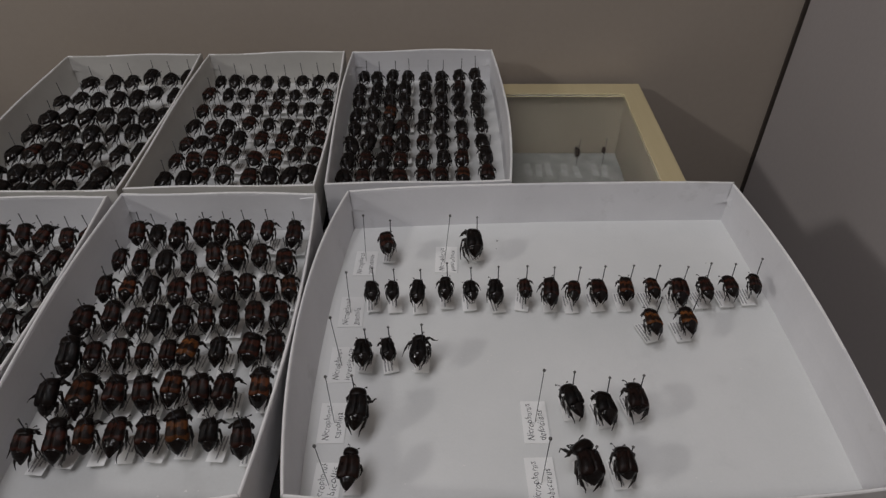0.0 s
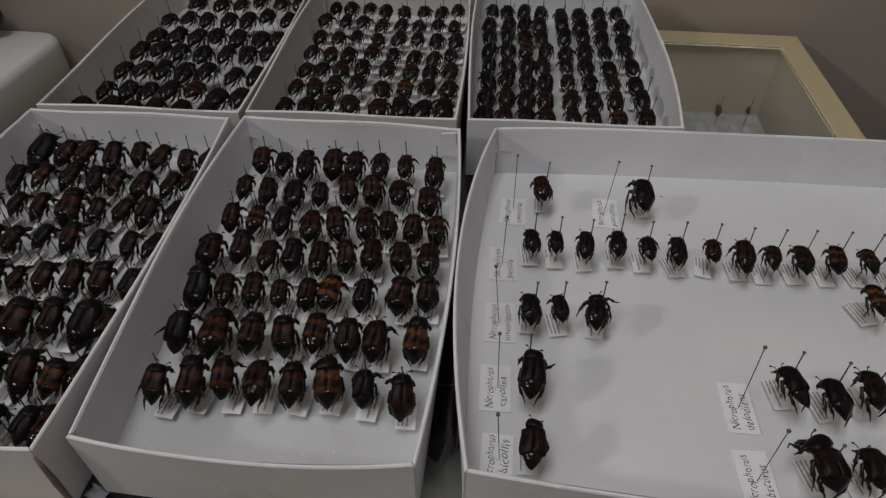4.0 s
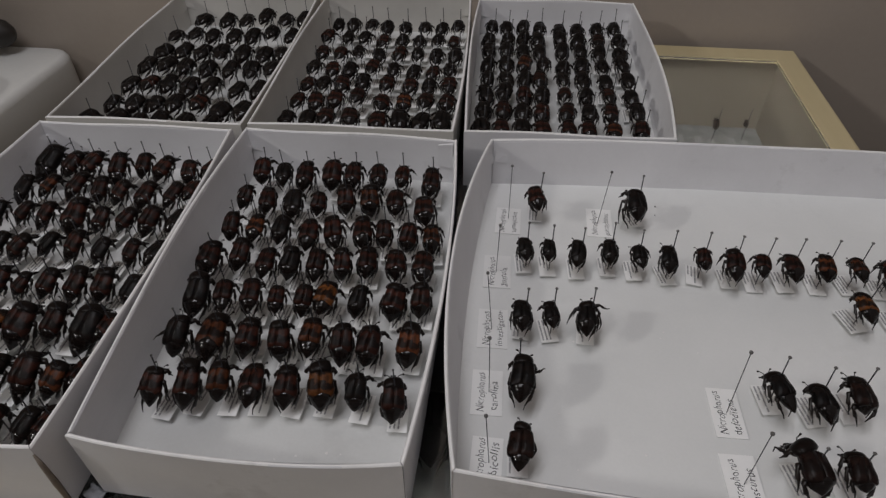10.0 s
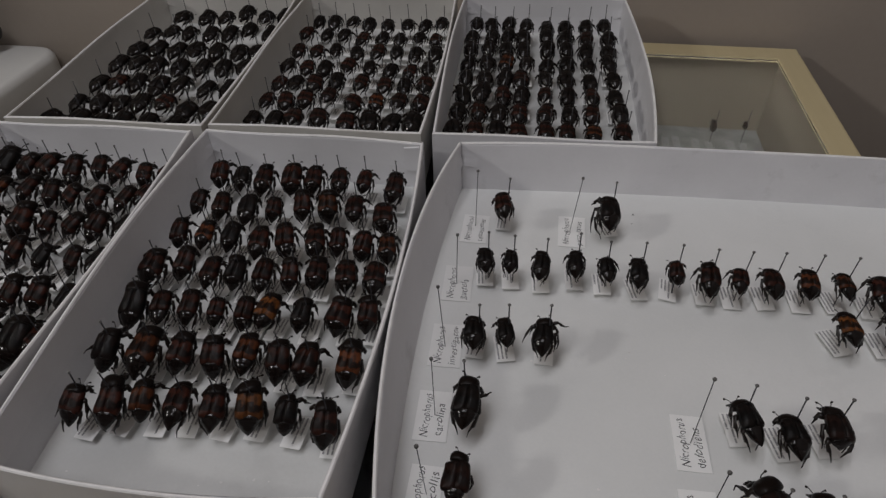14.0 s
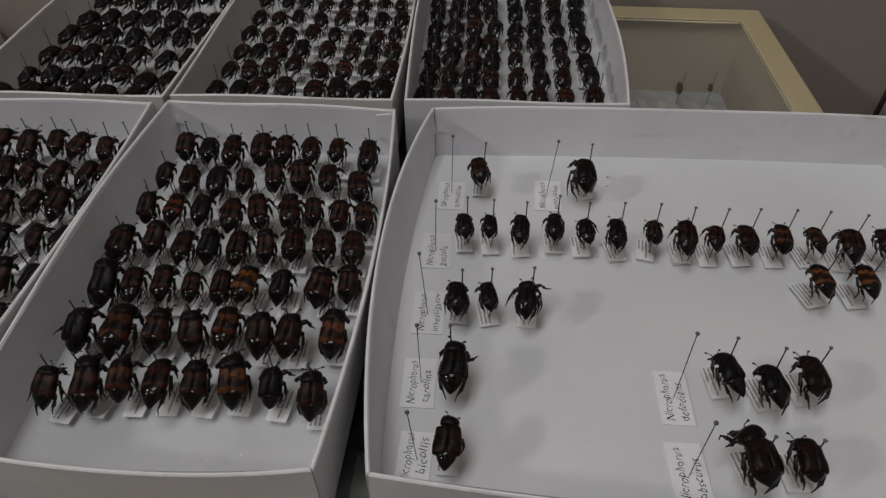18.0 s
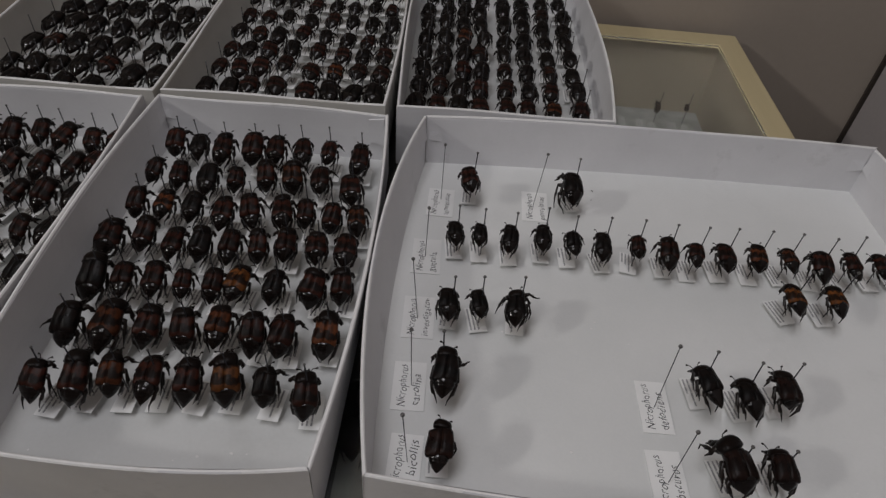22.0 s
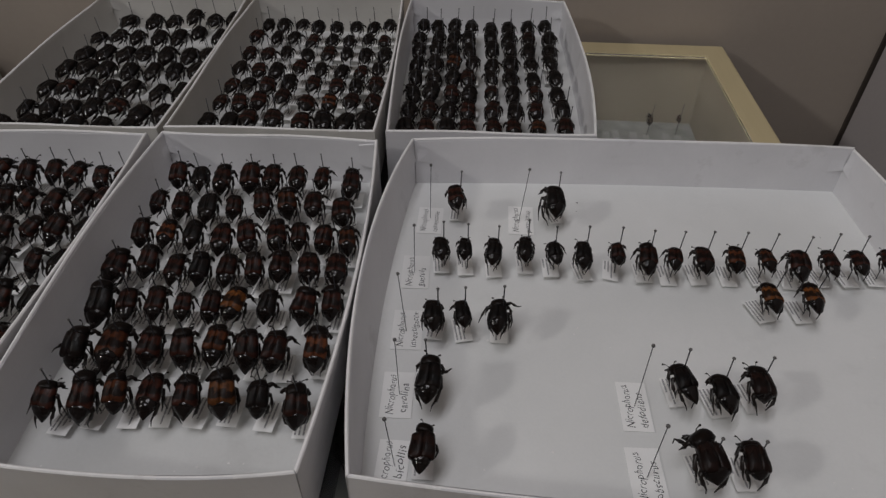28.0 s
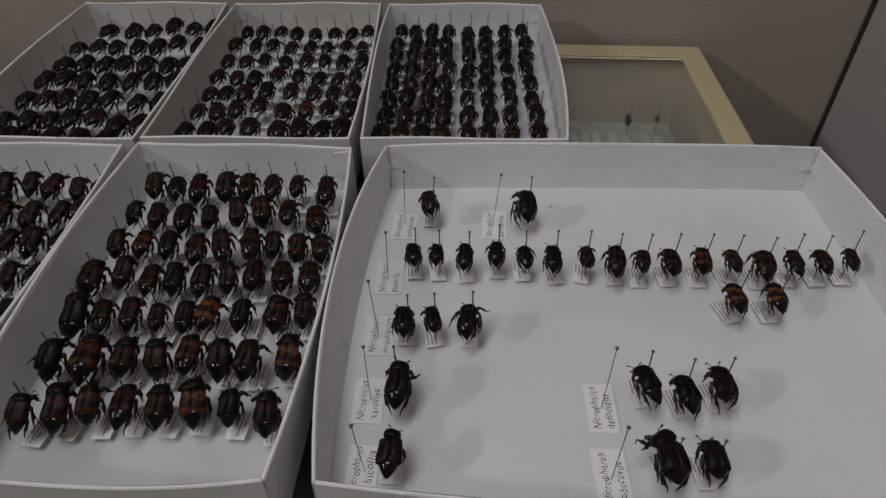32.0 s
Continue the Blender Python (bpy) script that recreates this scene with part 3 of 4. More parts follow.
def stretched_leg(path):
    """A leg that reaches out: hip, knee, shin end and two joints of the foot, in body lengths."""
    pts = [Vector((x * LEN, y * LEN, z * LEN + MID)) for x, y, z in path]
    pts = [pts[0], pts[0].lerp(pts[1], 0.6), pts[1], pts[1].lerp(pts[2], 0.12), pts[1].lerp(pts[2], 0.85)] + pts[2:]
    return to_mesh("leg", tube(bmesh.new(), pts, [q * LEN for q in (0.034, 0.050, 0.034, 0.024, 0.034, 0.022, 0.014, 0.008)[:len(pts)]], 6), leg_black)


def antenna_mesh(side, v):
    r = random.Random("a" + str(side) + str(v))
    dx, dy = r.uniform(-0.03, 0.05), r.uniform(-0.05, 0.03)
    p = [(0.085, 0.41, -0.07), (0.12, 0.45 + dy / 2, -0.055), (0.15 + dx, 0.47 + dy, -0.04), (0.162 + dx, 0.472 + dy, -0.04), (0.192 + dx, 0.476 + dy, -0.04), (0.204 + dx, 0.478 + dy, -0.04)]
    bm = tube(bmesh.new(), [(side * x * LEN, y * LEN, z * LEN + MID) for x, y, z in p], [q * LEN for q in (0.010, 0.008, 0.009, 0.017, 0.019, 0.007)], 5)
    return to_mesh("antenna", bm, leg_black)


def pin_mesh(top, radius=0.00024):
    return to_mesh("pin", tube(bmesh.new(), [(0, 0, -0.0004), (0, 0, top * 0.5), (0, 0, top)], [radius * 0.8, radius, radius], 6), steel)


def knob_mesh(top, radius):
    bm = bmesh.new()
    bmesh.ops.create_uvsphere(bm, u_segments=10, v_segments=7, radius=radius)
    for v in bm.verts:
        v.co.z = v.co.z * 0.8 + top
    return to_mesh("pin_head", bm, head_metal)


LABEL_W, LABEL_H, LABEL_T = 0.0068, 0.0124, 0.00016


def print_mesh(v):
    """Lines of unreadable print that run along a slip, as thin bars."""
    r = random.Random(40 + v)
    bm = bmesh.new()
    for i in range(4 if v % 3 else 3):
        x = -LABEL_W / 2 + 0.0010 + i * 0.00142
        y, end = LABEL_H / 2 - 0.0005, -LABEL_H / 2 + r.choice((0.0012, 0.0035, 0.0050, 0.0062))
        while y > end:
            n = r.uniform(0.0016, 0.0040)
            block(bm, (x - 0.00030, max(y - n, end), LABEL_T), (x + 0.00030, y, LABEL_T + 0.00003))
            y -= n + r.uniform(0.00015, 0.0003)
    return to_mesh("print", bm, print_grey, False)


SLIP = to_mesh("data_label", slab((-LABEL_W / 2, -LABEL_H / 2, 0), (LABEL_W / 2, LABEL_H / 2, LABEL_T)), paper_white, False)
VARIANTS = 8
MESH = {}
for v in range(VARIANTS):
    MESH["abdomen", v], MESH["pronotum", v], MESH["head", v] = abdomen_mesh(v), pronotum_mesh(v), head_mesh(v)
    MESH["print", v] = print_mesh(v)
    for side in (-1, 1):
        MESH["antenna", side, v] = antenna_mesh(side, v)
        for which in LEG_PATHS:
            MESH[which, side, v] = leg_mesh(which, side, v)
    for key, shell in SHELLS.items():
        MESH["elytra", key, v] = elytra_mesh(shell, v)
PIN, KNOB, KNOB_BIG = pin_mesh(0.0268), knob_mesh(0.0268, 0.00046), knob_mesh(0.0268, 0.00062)


def piece(name, mesh, parent, label=""):
    ob = new(name, mesh)
    ob.parent = parent
    return tagged(ob, label)


def beetle(place, size, tone, yaw=0.0, tilt=(0, 0), group="", where="", big_head=False, pin_at=(0.0016, 0.003), slip=True, slip_turn=0.0, lift=0.0, head_turn=0.0, low=False, wide=1.0, back=0.0030, pin_k=1.0, limbs=True, reach=(), tail=(1.0, 1.0), neck=(0.0, 1.0)):
    """One pinned beetle whose pin stands in the foam under place (plan, decimetres); size is relative to the model."""
    v = rng_b.randrange(VARIANTS)
    root = new("pinned_beetle")
    root.location = dm(*place)
    tagged(root, TONES[tone] + " pinned beetle with slip" + where, "beetle specimen", group)
    body = Matrix.Translation((0, 0, MID + lift)) @ pose(0, 0, 0, tilt[0], tilt[1], yaw) @ Matrix.Diagonal((size * wide * 0.86 * rng_b.uniform(0.95, 1.04), size * 1.07, size, 1)) @ Matrix.Translation((0, 0.0010, -MID))
    names = [("abdomen", MESH["abdomen", v]), ("elytra", MESH["elytra", tone, v]), ("pronotum", MESH["pronotum", v]), ("head", MESH["head", v])]
    for side in (-1, 1):
        names.append(("antenna", MESH["antenna", side, v]))
        for which in LEG_PATHS if limbs else ():
            names.append((which + "_leg", MESH[which, side, v]))
    for path in reach:
        names.append(("stretched_leg", stretched_leg(path)))
    nod, sway = rng_b.uniform(-26, -4), rng_b.gauss(0, 6)
    for name, mesh in names:
        ob = piece(name, mesh, root, TONES[tone] + " wing-cases" if name == "elytra" else "")
        ob.matrix_basis = body
        if name == "abdomen":
            root_of_tail = Vector((0, -0.19 * LEN, MID))
            ob.matrix_basis = body @ Matrix.Translation(root_of_tail) @ Matrix.Diagonal((tail[0], tail[1], tail[0], 1)) @ Matrix.Translation(-root_of_tail)
        if name in ("head", "pronotum", "antenna"):
            hinge = Vector((0, 0.185 * LEN, MID + 0.09 * LEN))
            ob.matrix_basis = body @ Matrix.Translation(hinge) @ pose(0, neck[0] * LEN, 0, nod, 0, head_turn + sway) @ Matrix.Diagonal((neck[1], neck[1], neck[1], 1)) @ Matrix.Translation(-hinge)
    px, py = pin_at[0] * size, pin_at[1] * size
    turn = Matrix.Rotation(radians(yaw), 4, "Z")
    at = turn @ Vector((px, py, 0))
    lean = (rng_b.uniform(-2.5, 2.5), rng_b.uniform(-2.5, 2.5))
    pin = piece("pin", PIN, root, "thin steel insect pin")
    pin.matrix_basis = pose(at.x, at.y, 0, lean[0], lean[1], 0) @ Matrix.Diagonal((1, 1, pin_k * rng_b.uniform(0.96, 1.03), 1))
    piece("pin_head", KNOB_BIG if big_head else KNOB, pin)
    if slip:
        ob = piece("data_label", SLIP, root, "small white printed slip")
        tagged(piece("print", MESH["print", v], ob), "", "", "", "stuff")
        back, up = (back - 0.0044, 0.0009) if low else (0.0012, 0.0022)
        ob.matrix_basis = pose(at.x - (0.0010 if low else 0.0) + rng_b.uniform(-0.0006, 0.0006), at.y - back, up + rng_b.uniform(0, 0.0012), rng_b.uniform(-3, 3), rng_b.uniform(-4, 4), slip_turn + rng_b.uniform(-5, 5))
    return root


def row_of(points, tones, size, group, where, spread=0.08, yaw=0.0, wide=1.0):
    """A row of beetles at given places, each with its own tone letter."""
    for (x, y), tone in zip(points, tones):
        s = 1.02 * size * rng_b.uniform(1 - spread, 1 + spread)
        beetle((x, y), s, tone, yaw + rng_b.gauss(0, 7), (rng_b.uniform(0, 18), rng_b.gauss(0, 8)), group, where, False, (0.0016, 0.003), True, 0.0, rng_b.uniform(-0.001, 0.001), wide=wide)


def placed(specimens, tones, group, where, first=(), last=()):
    """A row of beetles, each with its own place, size, turn and tilt; first and last: stretched legs of the end ones."""
    for n, ((x, y, size, yaw, tilt), tone) in enumerate(zip(specimens, tones)):
        beetle((x, y), size * 1.03, tone, yaw, (tilt, rng_b.gauss(0, 6)), group, where, False, (0.0012, 0.0034), True, yaw * 0.3, rng_b.uniform(-0.0008, 0.0008), reach=first if n == 0 else last if n == len(tones) - 1 else ())


# the crowded tray in the middle
G, W = "beetles in the middle tray", " in a crowded tray"
placed(((-0.39, -0.23, 0.87, 4, 30), (-0.28, -0.25, 0.82, 3, 18), (-0.17, -0.25, 0.93, 0, 22), (-0.04, -0.23, 0.99, 4, 27), (0.06, -0.22, 0.87, 0, 24), (0.18, -0.21, 0.81, 4, 18), (0.3, -0.21, 0.76, -1, 20), (0.44, -0.23, 0.92, -3, 19)), "bkbbbbbb", G, W)
placed(((-0.4, -0.45, 0.68, -9, 29), (-0.29, -0.46, 0.83, 2, 23), (-0.17, -0.46, 0.88, -2, 20), (-0.05, -0.45, 0.72, 6, 30), (0.07, -0.42, 0.83, 4, 30), (0.18, -0.4, 0.91, 8, 30), (0.3, -0.4, 0.83, 5, 15), (0.44, -0.45, 0.89, 5, 18)), "bbkbbrbb", G, W)
placed(((-0.38, -0.67, 0.79, 2, 30), (-0.28, -0.65, 0.79, -3, 15), (-0.16, -0.66, 0.81, -4, 21), (-0.03, -0.68, 0.86, 0, 17), (0.07, -0.65, 0.86, 8, 25), (0.2, -0.64, 0.91, 10, 14), (0.29, -0.63, 0.78, 1, 25), (0.4, -0.64, 0.83, 4, 30), (0.5, -0.64, 0.82, 5, 21)), "brkbbbbbr", G, W)
placed(((-0.4, -0.87, 0.94, -1, 19), (-0.28, -0.84, 0.85, -1, 27), (-0.16, -0.87, 0.86, -7, 15), (-0.05, -0.87, 0.84, 1, 30), (0.05, -0.85, 0.84, -2, 22), (0.16, -0.85, 0.79, 2, 30), (0.26, -0.82, 0.84, 7, 19), (0.38, -0.83, 0.83, 7, 16), (0.49, -0.82, 0.88, 3, 9)), "bbbkbbbbb", G, W)
placed(((-0.36, -1.09, 1.04, 0, 29), (-0.26, -1.07, 0.8, 5, 15), (-0.15, -1.07, 0.88, -2, 18), (-0.05, -1.06, 0.66, 3, 25), (0.06, -1.06, 0.74, 1, 30), (0.14, -1.04, 0.88, -5, 9), (0.27, -1.04, 0.78, -4, 24), (0.41, -1.03, 0.9, -2, 30), (0.51, -1.01, 0.84, -1, 30)), "kbbbbokbb", G, W)
placed(((-0.35, -1.29, 0.96, -4, 30), (-0.22, -1.28, 1.11, 0, 13), (-0.09, -1.27, 0.89, 2, 25), (0.03, -1.27, 0.88, 2, 30), (0.14, -1.24, 0.85, -2, 18), (0.26, -1.26, 0.9, 2, 30), (0.36, -1.26, 0.92, -2, 21), (0.5, -1.24, 0.93, -2, 30)), "krbbrbbr", G, W, (((-0.12, 0.02, -0.1), (-0.32, 0.02, -0.06), (-0.44, -0.06, -0.06), (-0.54, -0.10, -0.08), (-0.62, -0.16, -0.12)),))
placed(((-0.33, -1.52, 0.81, -7, 30), (-0.22, -1.5, 0.96, 0, 30), (-0.11, -1.48, 0.81, 5, 30), (0, -1.47, 0.91, 2, 7), (0.12, -1.47, 0.87, 6, 25), (0.24, -1.46, 0.95, 8, 30), (0.36, -1.46, 0.77, 3, 30), (0.49, -1.48, 0.87, 8, 30)), "bbrbbokb", G, W, (((-0.12, 0.0, -0.1), (-0.32, -0.02, -0.08), (-0.44, -0.18, -0.14), (-0.50, -0.26, -0.18), (-0.56, -0.34, -0.22)), ((-0.10, -0.14, -0.1), (-0.24, -0.26, -0.12), (-0.27, -0.42, -0.2), (-0.28, -0.50, -0.25), (-0.28, -0.56, -0.3))))

# the tray beside it
G, W = "beetles in the side tray", " in a full tray"
placed(((-1.49, -0.27, 1.18, -9, 23), (-1.36, -0.28, 0.87, -19, 29), (-1.26, -0.27, 0.93, -20, 18), (-1.12, -0.28, 0.98, 0, 30), (-1, -0.25, 0.84, -4, 30), (-0.89, -0.27, 0.86, -19, 22), (-0.75, -0.28, 0.83, -2, 28), (-0.66, -0.24, 0.8, -18, 6)), "kbbbbbbb", G, W)
placed(((-1.47, -0.51, 0.89, -17, 27), (-1.36, -0.48, 0.8, -27, 17), (-1.24, -0.45, 0.95, -22, 20), (-1.11, -0.47, 0.83, -2, 30), (-1, -0.48, 0.82, -26, 30), (-0.88, -0.48, 0.93, -14, 23), (-0.75, -0.47, 0.87, -26, 22), (-0.67, -0.43, 0.8, -18, 6)), "krbbbbbb", G, W)
placed(((-1.47, -0.7, 0.79, -13, 30), (-1.36, -0.68, 0.77, -31, 30), (-1.25, -0.68, 0.84, -24, 28), (-1.11, -0.68, 1.1, -3, 25), (-0.99, -0.68, 0.78, -11, 30), (-0.87, -0.68, 0.78, -27, 28), (-0.76, -0.67, 0.88, -9, 30), (-0.65, -0.65, 0.8, -18, 6)), "kbbbbbbk", G, W)
placed(((-1.45, -0.9, 0.84, -16, 6), (-1.34, -0.88, 0.75, -20, 26), (-1.24, -0.9, 0.79, -27, 30), (-1.12, -0.87, 0.75, -38, 30), (-1, -0.87, 0.84, -21, 30), (-0.87, -0.89, 0.74, -23, 30), (-0.74, -0.88, 0.78, -18, 30), (-0.64, -0.87, 0.8, -18, 6)), "bkbkbkbk", G, W)
placed(((-1.4, -1.14, 0.84, -16, 6), (-1.28, -1.14, 0.84, -16, 6), (-1.18, -1.1, 0.79, -9, 30), (-1.08, -1.12, 0.7, -28, 29), (-0.98, -1.1, 0.79, -15, 30), (-0.86, -1.1, 0.91, -17, 30), (-0.75, -1.09, 0.87, -8, 30), (-0.63, -1.1, 0.79, -16, 30)), "bkbbbbbk", G, W)
placed(((-1.4, -1.31, 0.84, -16, 6), (-1.28, -1.31, 0.84, -16, 6), (-1.17, -1.31, 0.84, -16, 6), (-1.06, -1.32, 0.84, -16, 6), (-0.96, -1.31, 1.09, -8, 26), (-0.83, -1.3, 0.91, -12, 30), (-0.7, -1.3, 1.18, -14, 30), (-0.63, -1.29, 0.82, -18, 6)), "bbbobbkb", G, W)
placed(((-1.38, -1.5, 0.84, -16, 6), (-1.26, -1.51, 0.84, -16, 6), (-1.14, -1.5, 0.84, -16, 6), (-1.03, -1.5, 0.84, -16, 6), (-0.91, -1.53, 0.86, -14, 8), (-0.79, -1.53, 1.05, -11, 30), (-0.68, -1.54, 0.87, -15, 30), (-0.61, -1.5, 0.84, -18, 6)), "bbkbkbrb", G, W)
placed(((-1.36, -1.7, 0.84, -16, 6), (-1.24, -1.7, 0.84, -16, 6), (-1.12, -1.71, 0.84, -16, 6), (-1, -1.7, 0.84, -16, 6), (-0.89, -1.71, 0.84, -16, 6), (-0.79, -1.72, 0.85, -16, 6), (-0.67, -1.72, 0.8, -22, 30), (-0.61, -1.71, 0.84, -18, 6)), "bbbbbbkb", G, W)

# the three trays against the wall
G, W = "beetles in the black beetle tray", " near the wall"
row_of([(-1.46, 1.59), (-1.29, 1.60), (-1.15, 1.60), (-1.03, 1.68), (-0.87, 1.65), (-0.75, 1.69)], "kkkkkk", 0.86, G, W, 0.08, -9, 1.18)
row_of([(-1.53, 1.29), (-1.40, 1.31), (-1.28, 1.31), (-1.13, 1.31), (-1.01, 1.34), (-0.89, 1.40), (-0.75, 1.38)], "kkkkkkk", 0.84, G, W, 0.08, -9, 1.18)
row_of([(-1.50, 1.04), (-1.38, 1.06), (-1.25, 1.06), (-1.12, 1.07), (-0.97, 1.05), (-0.83, 1.07), (-0.73, 1.09)], "kkkkkkk", 0.86, G, W, 0.08, -9, 1.18)
row_of([(-1.52, 0.83), (-1.40, 0.86), (-1.26, 0.82), (-1.12, 0.84), (-0.97, 0.82), (-0.83, 0.83), (-0.71, 0.86)], "kkkkkkk", 0.87, G, W, 0.08, -9, 1.18)
row_of([(-1.50, 0.58), (-1.38, 0.59), (-1.27, 0.60), (-1.13, 0.59), (-1.01, 0.61), (-0.83, 0.57), (-0.71, 0.59)], "kbkkkkk", 0.89, G, W, 0.08, -9, 1.18)
row_of([(-1.49, 0.34), (-1.34, 0.33), (-1.24, 0.36), (-1.12, 0.37), (-0.98, 0.38), (-0.83, 0.32), (-0.70, 0.33)], "kkkkbkk", 0.89, G, W, 0.08, -9, 1.18)
row_of([(-1.52, 0.15), (-1.36, 0.16), (-1.24, 0.16), (-1.12, 0.17), (-0.97, 0.17), (-0.84, 0.18)], "kkkkkk", 0.86, G, W, 0.08, -9, 1.18)

G, W = "beetles in the round beetle tray", " near the wall"
row_of([(-0.47, 1.60), (-0.37, 1.62), (-0.24, 1.62), (-0.12, 1.60), (0.01, 1.60), (0.14, 1.62), (0.26, 1.62), (0.37, 1.64)], "kkkkkkkk", 0.75, G, W, 0.08, -4, 1.12)
row_of([(-0.49, 1.38), (-0.35, 1.38), (-0.24, 1.40), (-0.11, 1.36), (0.02, 1.38), (0.14, 1.37), (0.26, 1.40), (0.37, 1.38)], "bkkbkkkb", 0.73, G, W, 0.08, -4, 1.12)
row_of([(-0.46, 1.13), (-0.34, 1.13), (-0.23, 1.16), (-0.09, 1.15), (0.04, 1.16), (0.16, 1.16), (0.28, 1.15), (0.40, 1.17)], "bbkkbkkk", 0.75, G, W, 0.08, -4, 1.12)
row_of([(-0.46, 0.92), (-0.34, 0.92), (-0.23, 0.92), (-0.09, 0.95), (0.04, 0.95), (0.17, 0.92), (0.29, 0.92), (0.39, 0.96)], "kbkbkkbk", 0.77, G, W, 0.08, -4, 1.12)
row_of([(-0.43, 0.69), (-0.34, 0.71), (-0.22, 0.70), (-0.11, 0.75), (0.04, 0.74), (0.18, 0.72), (0.29, 0.75), (0.41, 0.76)], "bkbkbbkb", 0.79, G, W, 0.08, -4, 1.12)
row_of([(-0.44, 0.50), (-0.33, 0.50), (-0.22, 0.52), (-0.10, 0.57), (0.06, 0.50), (0.18, 0.52), (0.30, 0.56), (0.42, 0.57)], "bbbbbrbb", 0.81, G, W, 0.08, -4, 1.12)
row_of([(-0.44, 0.28), (-0.32, 0.29), (-0.22, 0.31), (-0.09, 0.34), (0.07, 0.30), (0.19, 0.31), (0.30, 0.33), (0.42, 0.34)], "kkbbbkkk", 0.85, G, W, 0.08, -4, 1.12)

G, W = "beetles in the column tray", " in a column"
for k, tones in enumerate(("kkkkkkkk", "kkkkkkbk", "kkkkkkkk", "kkrkkkkk", "kkkbkkkk", "kkbkbkbk", "kbkbbkbk", "kbkbbbrb")):
    row_of([(x + 0.006 * k + rng_b.uniform(-0.012, 0.012), 1.652 - 0.194 * k + 0.07 * (x - 0.6) + rng_b.uniform(-0.02, 0.02)) for x in (0.60, 0.71, 0.82, 0.93, 1.06, 1.18, 1.31, 1.44)],
           tones, 0.85, G, W, 0.06)


# ---- the wide tray: few beetles, name cards ----
G = "beetles in the wide tray"


def single(x, y, size, tone, yaw=0.0, tilt=(0, 0), lift=0.0, slip=True, slip_turn=0.0, pin_at=(0.0022, 0.0042), where=" in the wide tray", head_turn=0.0, back=0.0030, wide=1.0, pin_k=1.0, limbs=True, reach=(), tail=(1.0, 1.0), neck=(0.0, 1.0)):
    beetle((x, y), size * 1.08, tone, yaw, (tilt[0] + 14, tilt[1]), G, where, True, pin_at, slip, slip_turn, lift, head_turn, True, wide, back, pin_k, limbs, reach, tail, neck)


single(0.94, -0.30, 0.78, "b", 10, (-4, -14))
single(1.397, -0.295, 0.94, "k", 8, (4, 14), 0.0, True, 20, reach=(((-0.10, 0.05, -0.12), (-0.30, 0.10, -0.22), (-0.34, -0.14, -0.34), (-0.32, -0.22, -0.42), (-0.28, -0.30, -0.5)), ((-0.10, -0.05, -0.12), (-0.30, -0.12, -0.24), (-0.22, -0.30, -0.34), (-0.10, -0.36, -0.4), (-0.04, -0.42, -0.46))))
for x, y, size, tone in ((0.90, -0.66, 0.62, "k"), (1.00, -0.66, 0.58, "k"), (1.12, -0.67, 0.68, "k"), (1.25, -0.64, 0.64, "k"), (1.37, -0.65, 0.60, "k"), (1.49, -0.66, 0.68, "k"),
                         (1.63, -0.64, 0.60, "b"), (1.75, -0.66, 0.76, "b"), (1.86, -0.65, 0.62, "b"), (1.98, -0.65, 0.74, "b"), (2.11, -0.64, 0.68, "r"), (2.24, -0.63, 0.64, "r"),
                         (2.36, -0.65, 0.80, "b"), (2.49, -0.63, 0.66, "b"), (2.61, -0.62, 0.66, "b"), (2.73, -0.60, 0.58, "b")):
    single(x, y, size, tone, rng_b.uniform(-4, 8), (rng_b.uniform(-6, 4), rng_b.uniform(-4, 10)), 0.0, True, rng_b.uniform(-6, 10), (0.0022, 0.0042), " in a long row")
single(2.19, -0.85, 0.72, "o", 8, (-6, 8), 0.0, True, 12, (0.0022, 0.0042), " in the wide tray", 0.0, 0.0032, 1.0)
single(2.35, -0.84, 0.72, "o", 6, (-6, 10), 0.0, True, 10, (0.0022, 0.0042), " in the wide tray", 0.0, 0.0032, 1.0)
single(0.90, -1.04, 0.70, "k", 5, (-4, 5))
single(1.01, -1.03, 0.60, "k", 12, (-4, 8), 0.0, True, 14)
single(1.14, -1.03, 0.74, "k", -4, (-2, -4), reach=(((-0.12, 0.20, -0.1), (-0.34, 0.17, -0.06), (-0.46, -0.02, -0.12), (-0.50, -0.09, -0.16), (-0.53, -0.16, -0.2)), ((0.12, 0.28, -0.1), (0.32, 0.32, -0.05), (0.44, 0.26, -0.06), (0.52, 0.25, -0.07), (0.60, 0.27, -0.08)), ((0.12, 0.0, -0.1), (0.33, 0.06, -0.06), (0.38, -0.12, -0.12), (0.36, -0.19, -0.16), (0.33, -0.23, -0.2))))
single(0.91, -1.34, 0.90, "k", -3, (-2, 0), 0.0, False, 0.0, (-0.0008, 0.0062), " in the wide tray", 0.0, 0.0030, 0.98, reach=(((0.12, 0.12, -0.1), (0.28, 0.12, -0.06), (0.37, 0.15, -0.06), (0.42, 0.19, -0.05), (0.46, 0.20, -0.05)),))
single(0.913, -1.605, 0.83, "d", -2, (-4, 0), 0.0, True, 0.0, (0.0010, 0.0048), " in the wide tray", -24, 0.0048, 1.04, 0.55, False, (((0.14, 0.06, -0.1), (0.27, 0.05, -0.06), (0.30, -0.04, -0.08), (0.27, -0.10, -0.12), (0.24, -0.12, -0.16)),), (0.80, 0.92), (0.055, 0.80))
